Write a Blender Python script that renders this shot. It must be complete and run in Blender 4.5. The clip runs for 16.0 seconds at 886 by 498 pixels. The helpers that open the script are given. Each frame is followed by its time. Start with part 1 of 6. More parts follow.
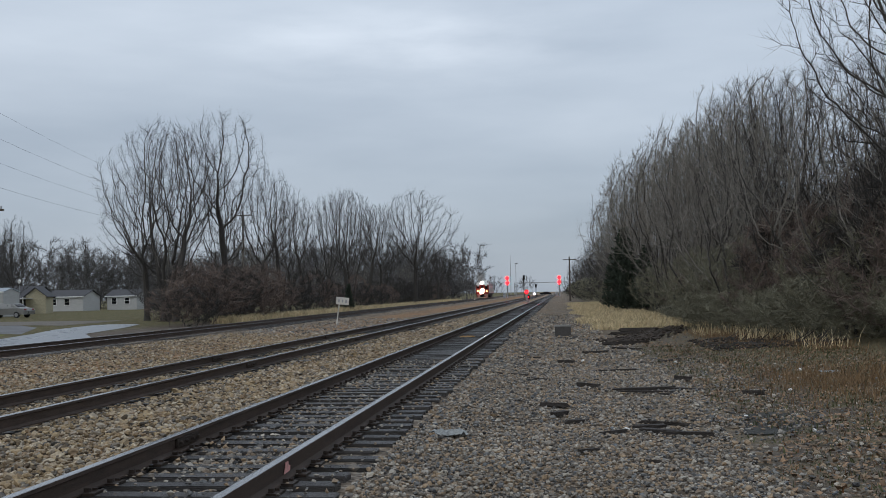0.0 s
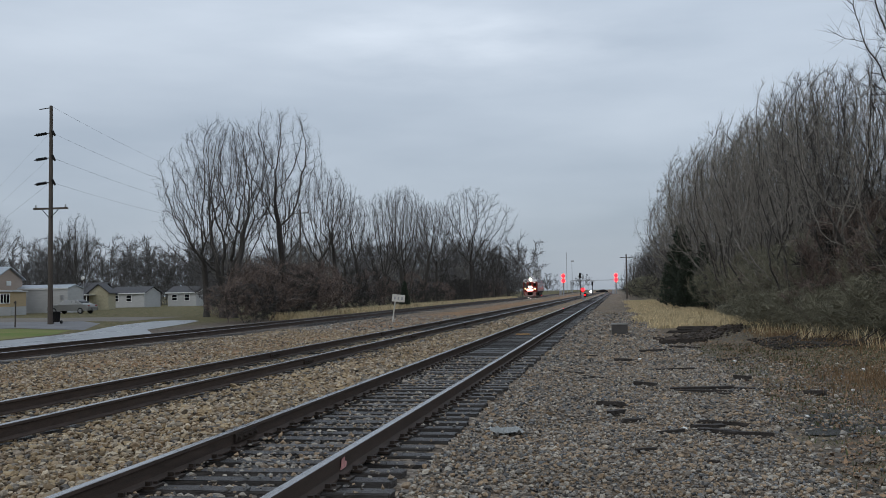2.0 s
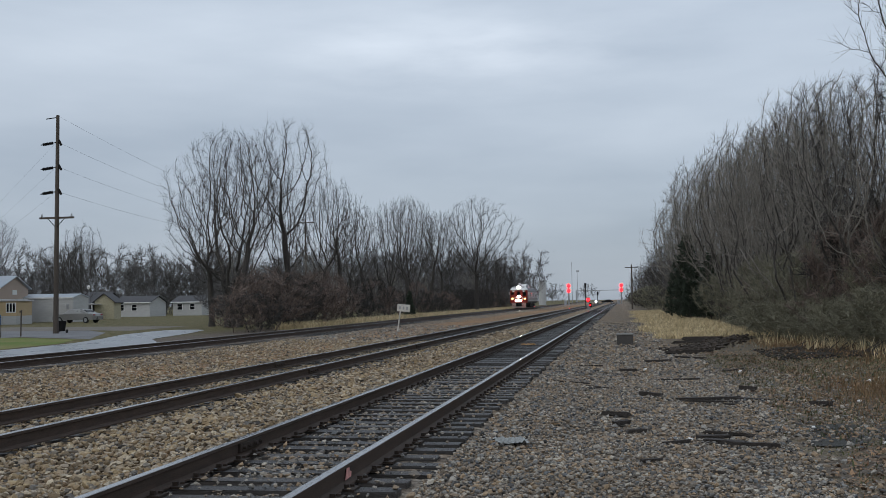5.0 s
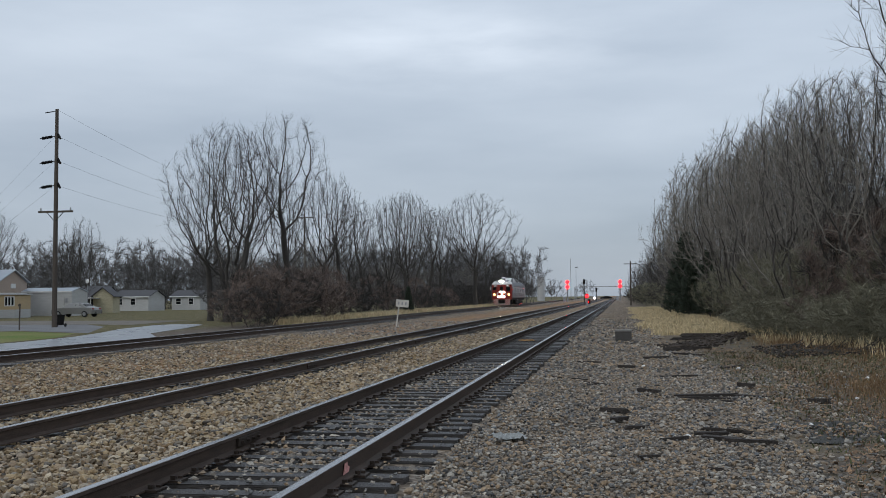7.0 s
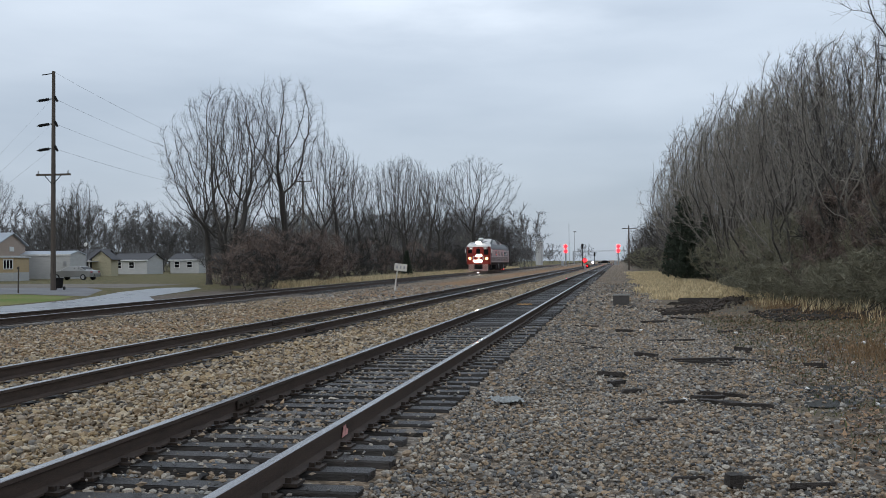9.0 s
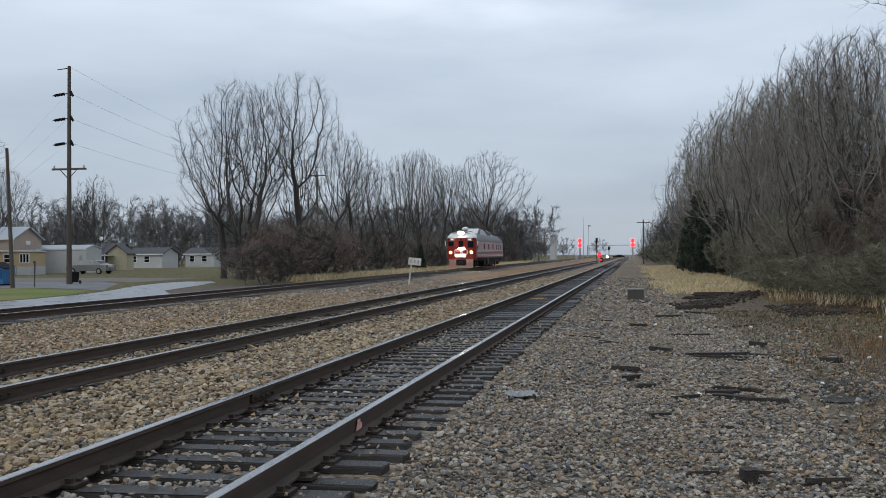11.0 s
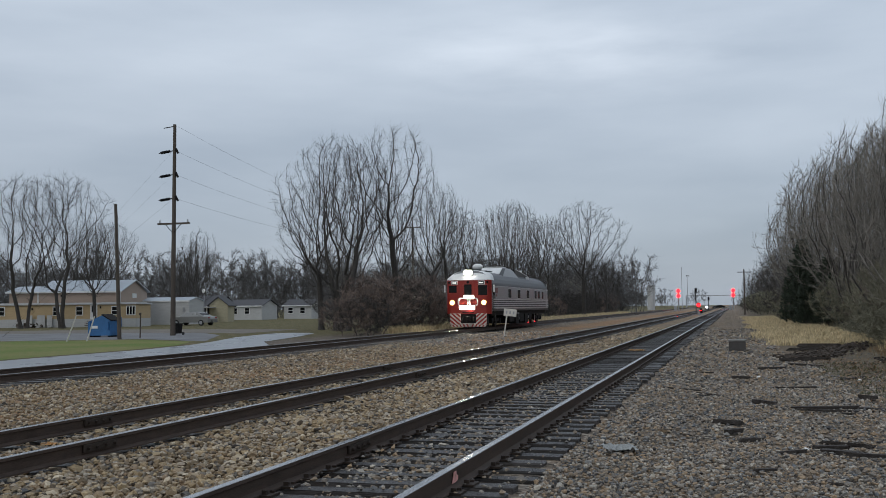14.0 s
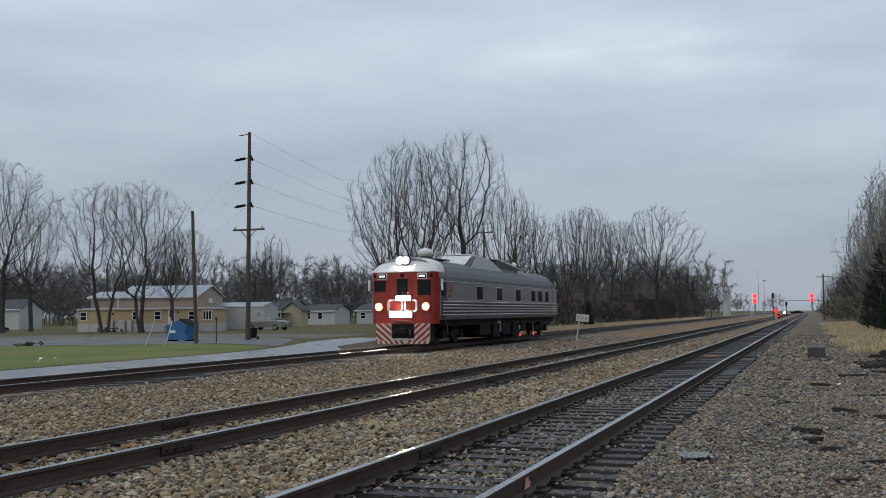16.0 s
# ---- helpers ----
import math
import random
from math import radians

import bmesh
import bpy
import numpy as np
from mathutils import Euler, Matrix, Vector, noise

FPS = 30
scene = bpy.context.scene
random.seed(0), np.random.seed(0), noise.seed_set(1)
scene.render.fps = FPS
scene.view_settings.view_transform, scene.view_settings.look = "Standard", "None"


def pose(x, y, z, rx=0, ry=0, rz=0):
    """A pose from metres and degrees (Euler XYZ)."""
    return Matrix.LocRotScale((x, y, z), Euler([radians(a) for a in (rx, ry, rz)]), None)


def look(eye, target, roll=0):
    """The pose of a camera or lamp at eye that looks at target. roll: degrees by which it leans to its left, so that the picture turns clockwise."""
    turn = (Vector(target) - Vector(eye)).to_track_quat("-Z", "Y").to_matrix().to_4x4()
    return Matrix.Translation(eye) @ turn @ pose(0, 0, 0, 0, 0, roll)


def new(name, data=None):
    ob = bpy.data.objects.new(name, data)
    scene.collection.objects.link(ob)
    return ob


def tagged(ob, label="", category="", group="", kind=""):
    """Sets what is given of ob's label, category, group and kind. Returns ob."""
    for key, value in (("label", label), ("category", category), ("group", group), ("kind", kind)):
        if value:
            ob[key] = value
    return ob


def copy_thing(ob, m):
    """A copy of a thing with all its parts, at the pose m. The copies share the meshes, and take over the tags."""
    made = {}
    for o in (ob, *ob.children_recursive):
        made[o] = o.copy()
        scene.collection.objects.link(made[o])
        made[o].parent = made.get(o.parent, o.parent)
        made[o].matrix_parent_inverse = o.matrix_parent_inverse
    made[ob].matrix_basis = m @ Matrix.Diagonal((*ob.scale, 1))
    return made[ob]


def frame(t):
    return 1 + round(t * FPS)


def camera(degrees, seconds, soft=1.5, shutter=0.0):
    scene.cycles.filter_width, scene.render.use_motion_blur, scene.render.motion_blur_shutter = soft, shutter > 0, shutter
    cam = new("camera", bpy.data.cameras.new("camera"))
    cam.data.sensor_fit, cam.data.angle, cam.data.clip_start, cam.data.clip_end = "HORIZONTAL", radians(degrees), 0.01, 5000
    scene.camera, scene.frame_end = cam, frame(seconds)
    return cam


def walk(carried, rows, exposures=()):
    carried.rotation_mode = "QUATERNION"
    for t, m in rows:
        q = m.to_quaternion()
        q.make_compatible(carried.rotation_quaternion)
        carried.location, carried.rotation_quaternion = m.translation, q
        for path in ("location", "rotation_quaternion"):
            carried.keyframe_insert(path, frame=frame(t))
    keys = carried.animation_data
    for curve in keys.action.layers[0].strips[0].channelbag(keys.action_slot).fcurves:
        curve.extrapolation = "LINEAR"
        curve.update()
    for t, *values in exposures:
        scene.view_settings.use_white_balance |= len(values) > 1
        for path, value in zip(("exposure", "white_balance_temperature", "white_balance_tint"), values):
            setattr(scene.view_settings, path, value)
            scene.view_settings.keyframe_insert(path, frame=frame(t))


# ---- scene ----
# the camera stands beside the track at eye height and pans with the railcar
EYE = Vector((0.0, 0.0, 1.56))
cam = camera(46.2, 16.0, soft=0.65)
ROWS = [
    (0.0, 6.405, 2.433, -1.126),
    (0.5, 7.592, 2.477, -1.034),
    (1.0, 8.691, 2.385, -1.022),
    (1.5, 9.217, 2.096, -0.993),
    (2.0, 9.481, 2.350, -0.966),
    (2.5, 9.603, 2.548, -0.960),
    (3.0, 9.786, 2.671, -0.902),
    (3.5, 9.696, 2.816, -0.902),
    (4.0, 9.754, 2.857, -0.889),
    (6.5, 9.679, 2.929, -0.764),
    (7.0, 9.704, 2.654, -0.604),
    (7.5, 9.788, 1.721, -0.450),
    (8.0, 9.706, 1.346, -0.423),
    (8.5, 9.628, 0.941, -0.450),
    (11.0, 10.413, 0.356, -0.447),
    (11.5, 11.660, 0.278, -0.489),
    (12.0, 12.786, 0.298, -0.593),
    (12.5, 13.660, 1.122, -0.702),
    (13.0, 14.484, 2.062, -0.664),
    (13.5, 15.230, 2.762, -0.643),
    (14.0, 15.630, 3.219, -0.618),
    (14.5, 15.764, 3.590, -0.602),
    (15.0, 16.417, 3.603, -0.585),
    (15.5, 17.652, 3.520, -0.531),
    (16.0, 19.570, 3.542, -0.544),
]


def aim(yaw, pitch, roll):
    y, p = radians(yaw), radians(pitch)
    ahead = Vector((-math.sin(y) * math.cos(p), math.cos(y) * math.cos(p), math.sin(p)))
    return look(EYE, EYE + 10 * ahead, roll)


# the clip's camera opens up a little while it tilts down
EXPOSURES = ((0.0, -0.03), (6.5, -0.03), (7.5, 0.12), (8.5, 0.22), (11.5, 0.18), (12.5, 0.0), (13.0, -0.07), (16.0, -0.07))
walk(cam, [(t, aim(yaw, pitch, roll)) for t, yaw, pitch, roll in ROWS], EXPOSURES)

# ---- world and sun: a bright overcast, near dusk ----
world = bpy.data.worlds.new("overcast_sky")
scene.world = world
world.use_nodes = True
wn, wl = world.node_tree.nodes, world.node_tree.links
wn.clear()
w_out = wn.new("ShaderNodeOutputWorld")
w_bg = wn.new("ShaderNodeBackground")
w_sky = wn.new("ShaderNodeTexSky")
w_sky.sky_type = "NISHITA"
w_sky.sun_disc = False
w_sky.sun_elevation = radians(28)
w_sky.sun_rotation = radians(205)
w_sky.air_density, w_sky.dust_density = 1.0, 1.0
w_tc = wn.new("ShaderNodeTexCoord")
w_map = wn.new("ShaderNodeMapping")
w_map.inputs["Scale"].default_value = (1.6, 1.6, 7.0)
w_map.inputs["Rotation"].default_value = (0.0, radians(-9), 0.0)
w_noise = wn.new("ShaderNodeTexNoise")
w_noise.inputs["Scale"].default_value = 1.5
w_noise.inputs["Detail"].default_value = 6.0
w_noise.inputs["Roughness"].default_value = 0.5
w_ramp = wn.new("ShaderNodeValToRGB")
w_ramp.color_ramp.elements[0].position, w_ramp.color_ramp.elements[0].color = 0.30, (0.397, 0.462, 0.549, 1)
w_ramp.color_ramp.elements[1].position, w_ramp.color_ramp.elements[1].color = 0.75, (0.582, 0.650, 0.737, 1)
# the sky darkens towards the misty horizon
w_sep = wn.new("ShaderNodeSeparateXYZ")
w_hor = wn.new("ShaderNodeValToRGB")
w_hor.color_ramp.elements[0].position, w_hor.color_ramp.elements[0].color = 0.0, (0.60, 0.61, 0.63, 1)
w_hor.color_ramp.elements[1].position, w_hor.color_ramp.elements[1].color = 0.30, (1, 1, 1, 1)
w_mul = wn.new("ShaderNodeMix")
w_mul.data_type, w_mul.blend_type = "RGBA", "MULTIPLY"
w_mul.inputs[0].default_value = 1.0
# the thin place in the cloud
w_dist = wn.new("ShaderNodeVectorMath")
w_dist.operation = "DISTANCE"
w_dist.inputs[1].default_value = Vector((-0.150, 1.0, 0.245)).normalized() * Vector((1.6, 1.6, 7.0))
w_scl = wn.new("ShaderNodeVectorMath")
w_scl.operation = "MULTIPLY"
w_scl.inputs[1].default_value = (1.6, 1.6, 7.0)
w_thin = wn.new("ShaderNodeMapRange")
w_thin.inputs["From Min"].default_value, w_thin.inputs["From Max"].default_value = 0.0, 0.36
w_thin.inputs["To Min"].default_value, w_thin.inputs["To Max"].default_value = 0.23, 0.0
w_n2 = wn.new("ShaderNodeTexNoise")
w_n2.inputs["Scale"].default_value, w_n2.inputs["Detail"].default_value = 6.0, 6.0
w_tm = wn.new("ShaderNodeMath")
w_tm.operation = "MULTIPLY"
w_add = wn.new("ShaderNodeMix")
w_add.data_type, w_add.blend_type = "RGBA", "ADD"
w_add.inputs[0].default_value = 1.0
w_mixsky = wn.new("ShaderNodeMix")
w_mixsky.data_type = "RGBA"
w_mixsky.inputs[0].default_value = 0.90
w_dim = wn.new("ShaderNodeMix")
w_dim.data_type, w_dim.blend_type = "RGBA", "MULTIPLY"
w_dim.inputs[0].default_value = 1.0
w_dim.inputs[7].default_value = (0.08, 0.08, 0.08, 1)
wl.new(w_tc.outputs["Generated"], w_map.inputs["Vector"])
wl.new(w_map.outputs["Vector"], w_noise.inputs["Vector"])
wl.new(w_noise.outputs["Fac"], w_ramp.inputs["Fac"])
wl.new(w_tc.outputs["Generated"], w_sep.inputs[0])
wl.new(w_sep.outputs["Z"], w_hor.inputs["Fac"])
wl.new(w_ramp.outputs["Color"], w_mul.inputs[6])
wl.new(w_hor.outputs["Color"], w_mul.inputs[7])
wl.new(w_tc.outputs["Generated"], w_scl.inputs[0])
wl.new(w_scl.outputs[0], w_dist.inputs[0])
wl.new(w_dist.outputs["Value"], w_thin.inputs["Value"])
wl.new(w_map.outputs["Vector"], w_n2.inputs["Vector"])
wl.new(w_thin.outputs[0], w_tm.inputs[0])
wl.new(w_n2.outputs["Fac"], w_tm.inputs[1])
wl.new(w_mul.outputs[2], w_add.inputs[6])
wl.new(w_tm.outputs[0], w_add.inputs[7])
wl.new(w_sky.outputs["Color"], w_dim.inputs[6])
wl.new(w_dim.outputs[2], w_mixsky.inputs[6])
wl.new(w_add.outputs[2], w_mixsky.inputs[7])
wl.new(w_mixsky.outputs[2], w_bg.inputs["Color"])
w_bg.inputs["Strength"].default_value = 1.27
wl.new(w_bg.outputs[0], w_out.inputs[0])

sun = new("sun", bpy.data.lights.new("sun", "SUN"))
sun.data.energy, sun.data.angle, sun.data.color = 0.5, radians(25), (1.0, 0.96, 0.9)
sun.matrix_world = pose(0, 0, 60, 48, 0, -25)


# ---- materials ----
def mat(name, color, rough=0.7, metal=0.0, var=0.25, scale=6.0, color2=None, bump=0.3, bscale=None, stretch=(1, 1, 1), spec=0.5, coord="Object", fine=None, island=0.0, obrand=0.0):
    """A painted, wooden or mineral surface: two scales of variation in colour, roughness and relief."""
    m = bpy.data.materials.new(name)
    m.use_nodes = True
    n, l = m.node_tree.nodes, m.node_tree.links
    b = n["Principled BSDF"]
    tc = n.new("ShaderNodeTexCoord")
    mp = n.new("ShaderNodeMapping")
    mp.inputs["Scale"].default_value = stretch
    l.new(tc.outputs[coord], mp.inputs["Vector"])
    n1, n2 = n.new("ShaderNodeTexNoise"), n.new("ShaderNodeTexNoise")
    n1.inputs["Scale"].default_value, n1.inputs["Detail"].default_value = scale, 5
    n2.inputs["Scale"].default_value, n2.inputs["Detail"].default_value = fine or scale * 9, 4
    for t in (n1, n2):
        l.new(mp.outputs[0], t.inputs["Vector"])
    mean = n.new("ShaderNodeMath")
    mean.operation = "MULTIPLY_ADD"
    mean.inputs[1].default_value = 0.45
    l.new(n2.outputs["Fac"], mean.inputs[0])
    half = n.new("ShaderNodeMath")
    half.operation = "MULTIPLY"
    half.inputs[1].default_value = 0.55
    l.new(n1.outputs["Fac"], half.inputs[0])
    l.new(half.outputs[0], mean.inputs[2])
    ramp = n.new("ShaderNodeValToRGB")
    c = Vector(color)
    d = Vector(color2) if color2 else c * (1 - var)
    e = c if color2 else c * (1 + var * 0.6)
    ramp.color_ramp.elements[0].position, ramp.color_ramp.elements[0].color = 0.36, (*d, 1)
    ramp.color_ramp.elements[1].position, ramp.color_ramp.elements[1].color = 0.64, (*e, 1)
    l.new(mean.outputs[0], ramp.inputs["Fac"])
    src = ramp.outputs["Color"]
    if island or obrand:
        if island:
            r = n.new("ShaderNodeNewGeometry").outputs["Random Per Island"]
        else:
            r = n.new("ShaderNodeObjectInfo").outputs["Random"]
        amp = island or obrand
        mr = n.new("ShaderNodeMapRange")
        mr.inputs["To Min"].default_value, mr.inputs["To Max"].default_value = 1 - amp, 1 + amp
        l.new(r, mr.inputs["Value"])
        mx = n.new("ShaderNodeVectorMath")
        mx.operation = "SCALE"
        l.new(src, mx.inputs[0])
        l.new(mr.outputs[0], mx.inputs["Scale"])
        src = mx.outputs[0]
    l.new(src, b.inputs["Base Color"])
    rr = n.new("ShaderNodeMapRange")
    rr.inputs["To Min"].default_value, rr.inputs["To Max"].default_value = max(0.03, rough - 0.12), min(1, rough + 0.12)
    l.new(n1.outputs["Fac"], rr.inputs["Value"])
    l.new(rr.outputs[0], b.inputs["Roughness"])
    b.inputs["Metallic"].default_value = metal
    b.inputs["Specular IOR Level"].default_value = spec
    if bump:
        bp = n.new("ShaderNodeBump")
        bp.inputs["Strength"].default_value, bp.inputs["Distance"].default_value = bump, 0.02
        l.new(n2.outputs["Fac"], bp.inputs["Height"])
        l.new(bp.outputs[0], b.inputs["Normal"])
    return m


def glow(name, color, strength):
    m = bpy.data.materials.new(name)
    m.use_nodes = True
    b = m.node_tree.nodes["Principled BSDF"]
    b.inputs["Base Color"].default_value = (*color, 1)
    b.inputs["Emission Color"].default_value = (*color, 1)
    b.inputs["Emission Strength"].default_value = strength
    return m


def glass(name, tint=(0.010, 0.011, 0.012)):
    m = bpy.data.materials.new(name)
    m.use_nodes = True
    b = m.node_tree.nodes["Principled BSDF"]
    b.inputs["Base Color"].default_value = (*tint, 1)
    b.inputs["Roughness"].default_value = 0.12
    b.inputs["Specular IOR Level"].default_value = 0.14
    return m


def stones_material(name, colors, dark=0.36):
    """Loose stone: each island takes its own tone."""
    m = bpy.data.materials.new(name)
    m.use_nodes = True
    n, l = m.node_tree.nodes, m.node_tree.links
    b = n["Principled BSDF"]
    g = n.new("ShaderNodeNewGeometry")
    ramp = n.new("ShaderNodeValToRGB")
    ramp.color_ramp.interpolation = "LINEAR"
    el = ramp.color_ramp.elements
    while len(el) < len(colors):
        el.new(0.5)
    for i, c in enumerate(colors):
        el[i].position, el[i].color = i / (len(colors) - 1), (*c, 1)
    l.new(g.outputs["Random Per Island"], ramp.inputs["Fac"])
    tc = n.new("ShaderNodeTexCoord")
    ns = n.new("ShaderNodeTexNoise")
    ns.inputs["Scale"].default_value, ns.inputs["Detail"].default_value = 55, 4
    l.new(tc.outputs["Object"], ns.inputs["Vector"])
    big = n.new("ShaderNodeTexNoise")
    big.inputs["Scale"].default_value, big.inputs["Detail"].default_value = 0.6, 3
    l.new(tc.outputs["Object"], big.inputs["Vector"])
    mr = n.new("ShaderNodeMapRange")
    mr.inputs["To Min"].default_value, mr.inputs["To Max"].default_value = dark, 1.6
    l.new(ns.outputs["Fac"], mr.inputs["Value"])
    mr2 = n.new("ShaderNodeMapRange")
    mr2.inputs["To Min"].default_value, mr2.inputs["To Max"].default_value = 0.5, 1.12
    l.new(big.outputs["Fac"], mr2.inputs["Value"])
    mm = n.new("ShaderNodeMath")
    mm.operation = "MULTIPLY"
    l.new(mr.outputs[0], mm.inputs[0])
    l.new(mr2.outputs[0], mm.inputs[1])
    sc = n.new("ShaderNodeVectorMath")
    sc.operation = "SCALE"
    l.new(ramp.outputs["Color"], sc.inputs[0])
    l.new(mm.outputs[0], sc.inputs["Scale"])
    l.new(sc.outputs[0], b.inputs["Base Color"])
    b.inputs["Roughness"].default_value = 0.7
    b.inputs["Specular IOR Level"].default_value = 0.3
    bp = n.new("ShaderNodeBump")
    bp.inputs["Strength"].default_value, bp.inputs["Distance"].default_value = 0.5, 0.01
    l.new(ns.outputs["Fac"], bp.inputs["Height"])
    l.new(bp.outputs[0], b.inputs["Normal"])
    return m


def ground_material():
    """Ballast round the tracks, orange gravel between them, dirt and thin grass beyond."""
    m = bpy.data.materials.new("ground_gravel_and_dirt")
    m.use_nodes = True
    n, l = m.node_tree.nodes, m.node_tree.links
    b = n["Principled BSDF"]
    tc = n.new("ShaderNodeTexCoord")
    pos = tc.outputs["Object"]
    sep = n.new("ShaderNodeSeparateXYZ")
    l.new(pos, sep.inputs[0])

    def noise_tex(scale, detail=4, rough=0.6):
        t = n.new("ShaderNodeTexNoise")
        t.inputs["Scale"].default_value, t.inputs["Detail"].default_value, t.inputs["Roughness"].default_value = scale, detail, rough
        l.new(pos, t.inputs["Vector"])
        return t.outputs["Fac"]

    def ramp(fac, *stops):
        r = n.new("ShaderNodeValToRGB")
        while len(r.color_ramp.elements) < len(stops):
            r.color_ramp.elements.new(0.5)
        for e, (p, c) in zip(r.color_ramp.elements, stops):
            e.position, e.color = p, (*c, 1)
        l.new(fac, r.inputs["Fac"])
        return r.outputs["Color"]

    def mix(fac, a, c):
        x = n.new("ShaderNodeMix")
        x.data_type = "RGBA"
        l.new(fac, x.inputs[0])
        l.new(a, x.inputs[6])
        l.new(c, x.inputs[7])
        return x.outputs[2]

    def band(src, a0, a1, wob=0.0, nz=None):
        """0 below a0, 1 above a1 (or the reverse), with an uneven edge."""
        v = src
        if nz is not None:
            ma = n.new("ShaderNodeMath")
            ma.operation = "MULTIPLY_ADD"
            ma.inputs[1].default_value = wob
            l.new(nz, ma.inputs[0])
            l.new(src, ma.inputs[2])
            v = ma.outputs[0]
        r = n.new("ShaderNodeMapRange")
        r.inputs["From Min"].default_value, r.inputs["From Max"].default_value = a0, a1
        l.new(v, r.inputs["Value"])
        return r.outputs[0]

    def times(a, c):
        x = n.new("ShaderNodeMath")
        x.operation = "MULTIPLY"
        l.new(a, x.inputs[0])
        l.new(c, x.inputs[1])
        return x.outputs[0]

    def mix_value(a, c):
        x = n.new("ShaderNodeMix")
        x.inputs[0].default_value = 0.45
        l.new(a, x.inputs[2])
        l.new(c, x.inputs[3])
        return x.outputs[0]

    vor = n.new("ShaderNodeTexVoronoi")
    vor.inputs["Scale"].default_value = 20
    l.new(pos, vor.inputs["Vector"])
    cellsep = n.new("ShaderNodeSeparateColor")
    l.new(vor.outputs["Color"], cellsep.inputs[0])
    vor2 = n.new("ShaderNodeTexVoronoi")
    vor2.inputs["Scale"].default_value = 7.5
    l.new(pos, vor2.inputs["Vector"])
    cellsep2 = n.new("ShaderNodeSeparateColor")
    l.new(vor2.outputs["Color"], cellsep2.inputs[0])
    cmix = n.new("ShaderNodeMath")
    cmix.operation = "MULTIPLY_ADD"
    cmix.inputs[1].default_value = 0.5
    half_ = n.new("ShaderNodeMath")
    half_.operation = "MULTIPLY"
    half_.inputs[1].default_value = 0.5
    l.new(cellsep.outputs[0], cmix.inputs[0])
    l.new(cellsep2.outputs[0], half_.inputs[0])
    l.new(half_.outputs[0], cmix.inputs[2])
    cell = cmix.outputs[0]
    low, mid, fine = noise_tex(0.35, 3), noise_tex(1.7, 5), noise_tex(38, 4)
    grey = ramp(cell, (0.1, (0.03, 0.028, 0.026)), (0.45, (0.13, 0.115, 0.10)), (0.75, (0.23, 0.195, 0.16)), (0.95, (0.38, 0.35, 0.31)))
    tan = ramp(cell, (0.1, (0.07, 0.05, 0.035)), (0.5, (0.25, 0.18, 0.115)), (0.95, (0.45, 0.36, 0.26)))
    rust = ramp(cell, (0, (0.14, 0.08, 0.045)), (0.5, (0.30, 0.175, 0.09)), (1, (0.38, 0.27, 0.17)))
    dirt = ramp(mix_value(mid, fine), (0.3, (0.07, 0.055, 0.042)), (0.5, (0.14, 0.115, 0.092)), (0.7, (0.21, 0.18, 0.15)))
    weed = ramp(fine, (0.3, (0.07, 0.06, 0.035)), (0.55, (0.16, 0.135, 0.08)), (0.75, (0.30, 0.24, 0.14)))
    lawn = ramp(mid, (0.3, (0.075, 0.078, 0.032)), (0.5, (0.135, 0.118, 0.06)), (0.7, (0.21, 0.17, 0.095)))
    x = sep.outputs["X"]
    wide = band(low, 0.35, 0.65)
    col = mix(wide, grey, tan)
    tanband = times(band(x, -2.6, -4.2, 1.2, mid), band(x, -9.6, -8.2, 1.0, mid))
    col = mix(times(tanband, band(low, 0.25, 0.5)), col, tan)
    rustband = times(band(x, -9.0, -10.0, 1.5, mid), band(x, -13.4, -12.0, 1.5, mid))
    col = mix(times(rustband, band(low, 0.3, 0.52)), col, rust)
    col = mix(band(x, 1.6, 4.4, 2.6, mid), col, dirt)
    col = mix(times(band(x, 2.6, 4.4, 2.5, mid), band(mid, 0.46, 0.60)), col, weed)
    col = mix(band(x, -18.2, -19.0, 0.6, mid), col, dirt)
    col = mix(band(x, -21.0, -24.5, 2.0, mid), col, lawn)
    col = mix(band(x, 4.5, 6.5, 2.0, mid), col, weed)
    l.new(col, b.inputs["Base Color"])
    b.inputs["Roughness"].default_value = 0.9
    b.inputs["Specular IOR Level"].default_value = 0.15
    bp = n.new("ShaderNodeBump")
    bp.inputs["Strength"].default_value, bp.inputs["Distance"].default_value = 0.9, 0.035
    inv = n.new("ShaderNodeMath")
    inv.operation = "SUBTRACT"
    inv.inputs[0].default_value = 1.0
    l.new(vor.outputs["Distance"], inv.inputs[1])
    l.new(inv.outputs[0], bp.inputs["Height"])
    l.new(bp.outputs[0], b.inputs["Normal"])
    return m


M_GROUND = ground_material()
M_STONE = stones_material("ballast_stone", [(0.06, 0.06, 0.062), (0.20, 0.185, 0.165), (0.33, 0.26, 0.19), (0.42, 0.30, 0.185), (0.15, 0.165, 0.18), (0.56, 0.50, 0.41), (0.30, 0.27, 0.235)])
M_STONE_TAN = stones_material("tan_ballast_stone", [(0.05, 0.043, 0.036), (0.29, 0.205, 0.115), (0.45, 0.34, 0.20), (0.13, 0.12, 0.11), (0.60, 0.50, 0.36), (0.25, 0.165, 0.09), (0.47, 0.41, 0.33)], 0.55)
M_RAIL = mat("rail_steel_rusty", (0.070, 0.048, 0.037), 0.7, 0.0, 0.4, 3.0, spec=0.3, stretch=(6, 1, 6), bump=0.25)
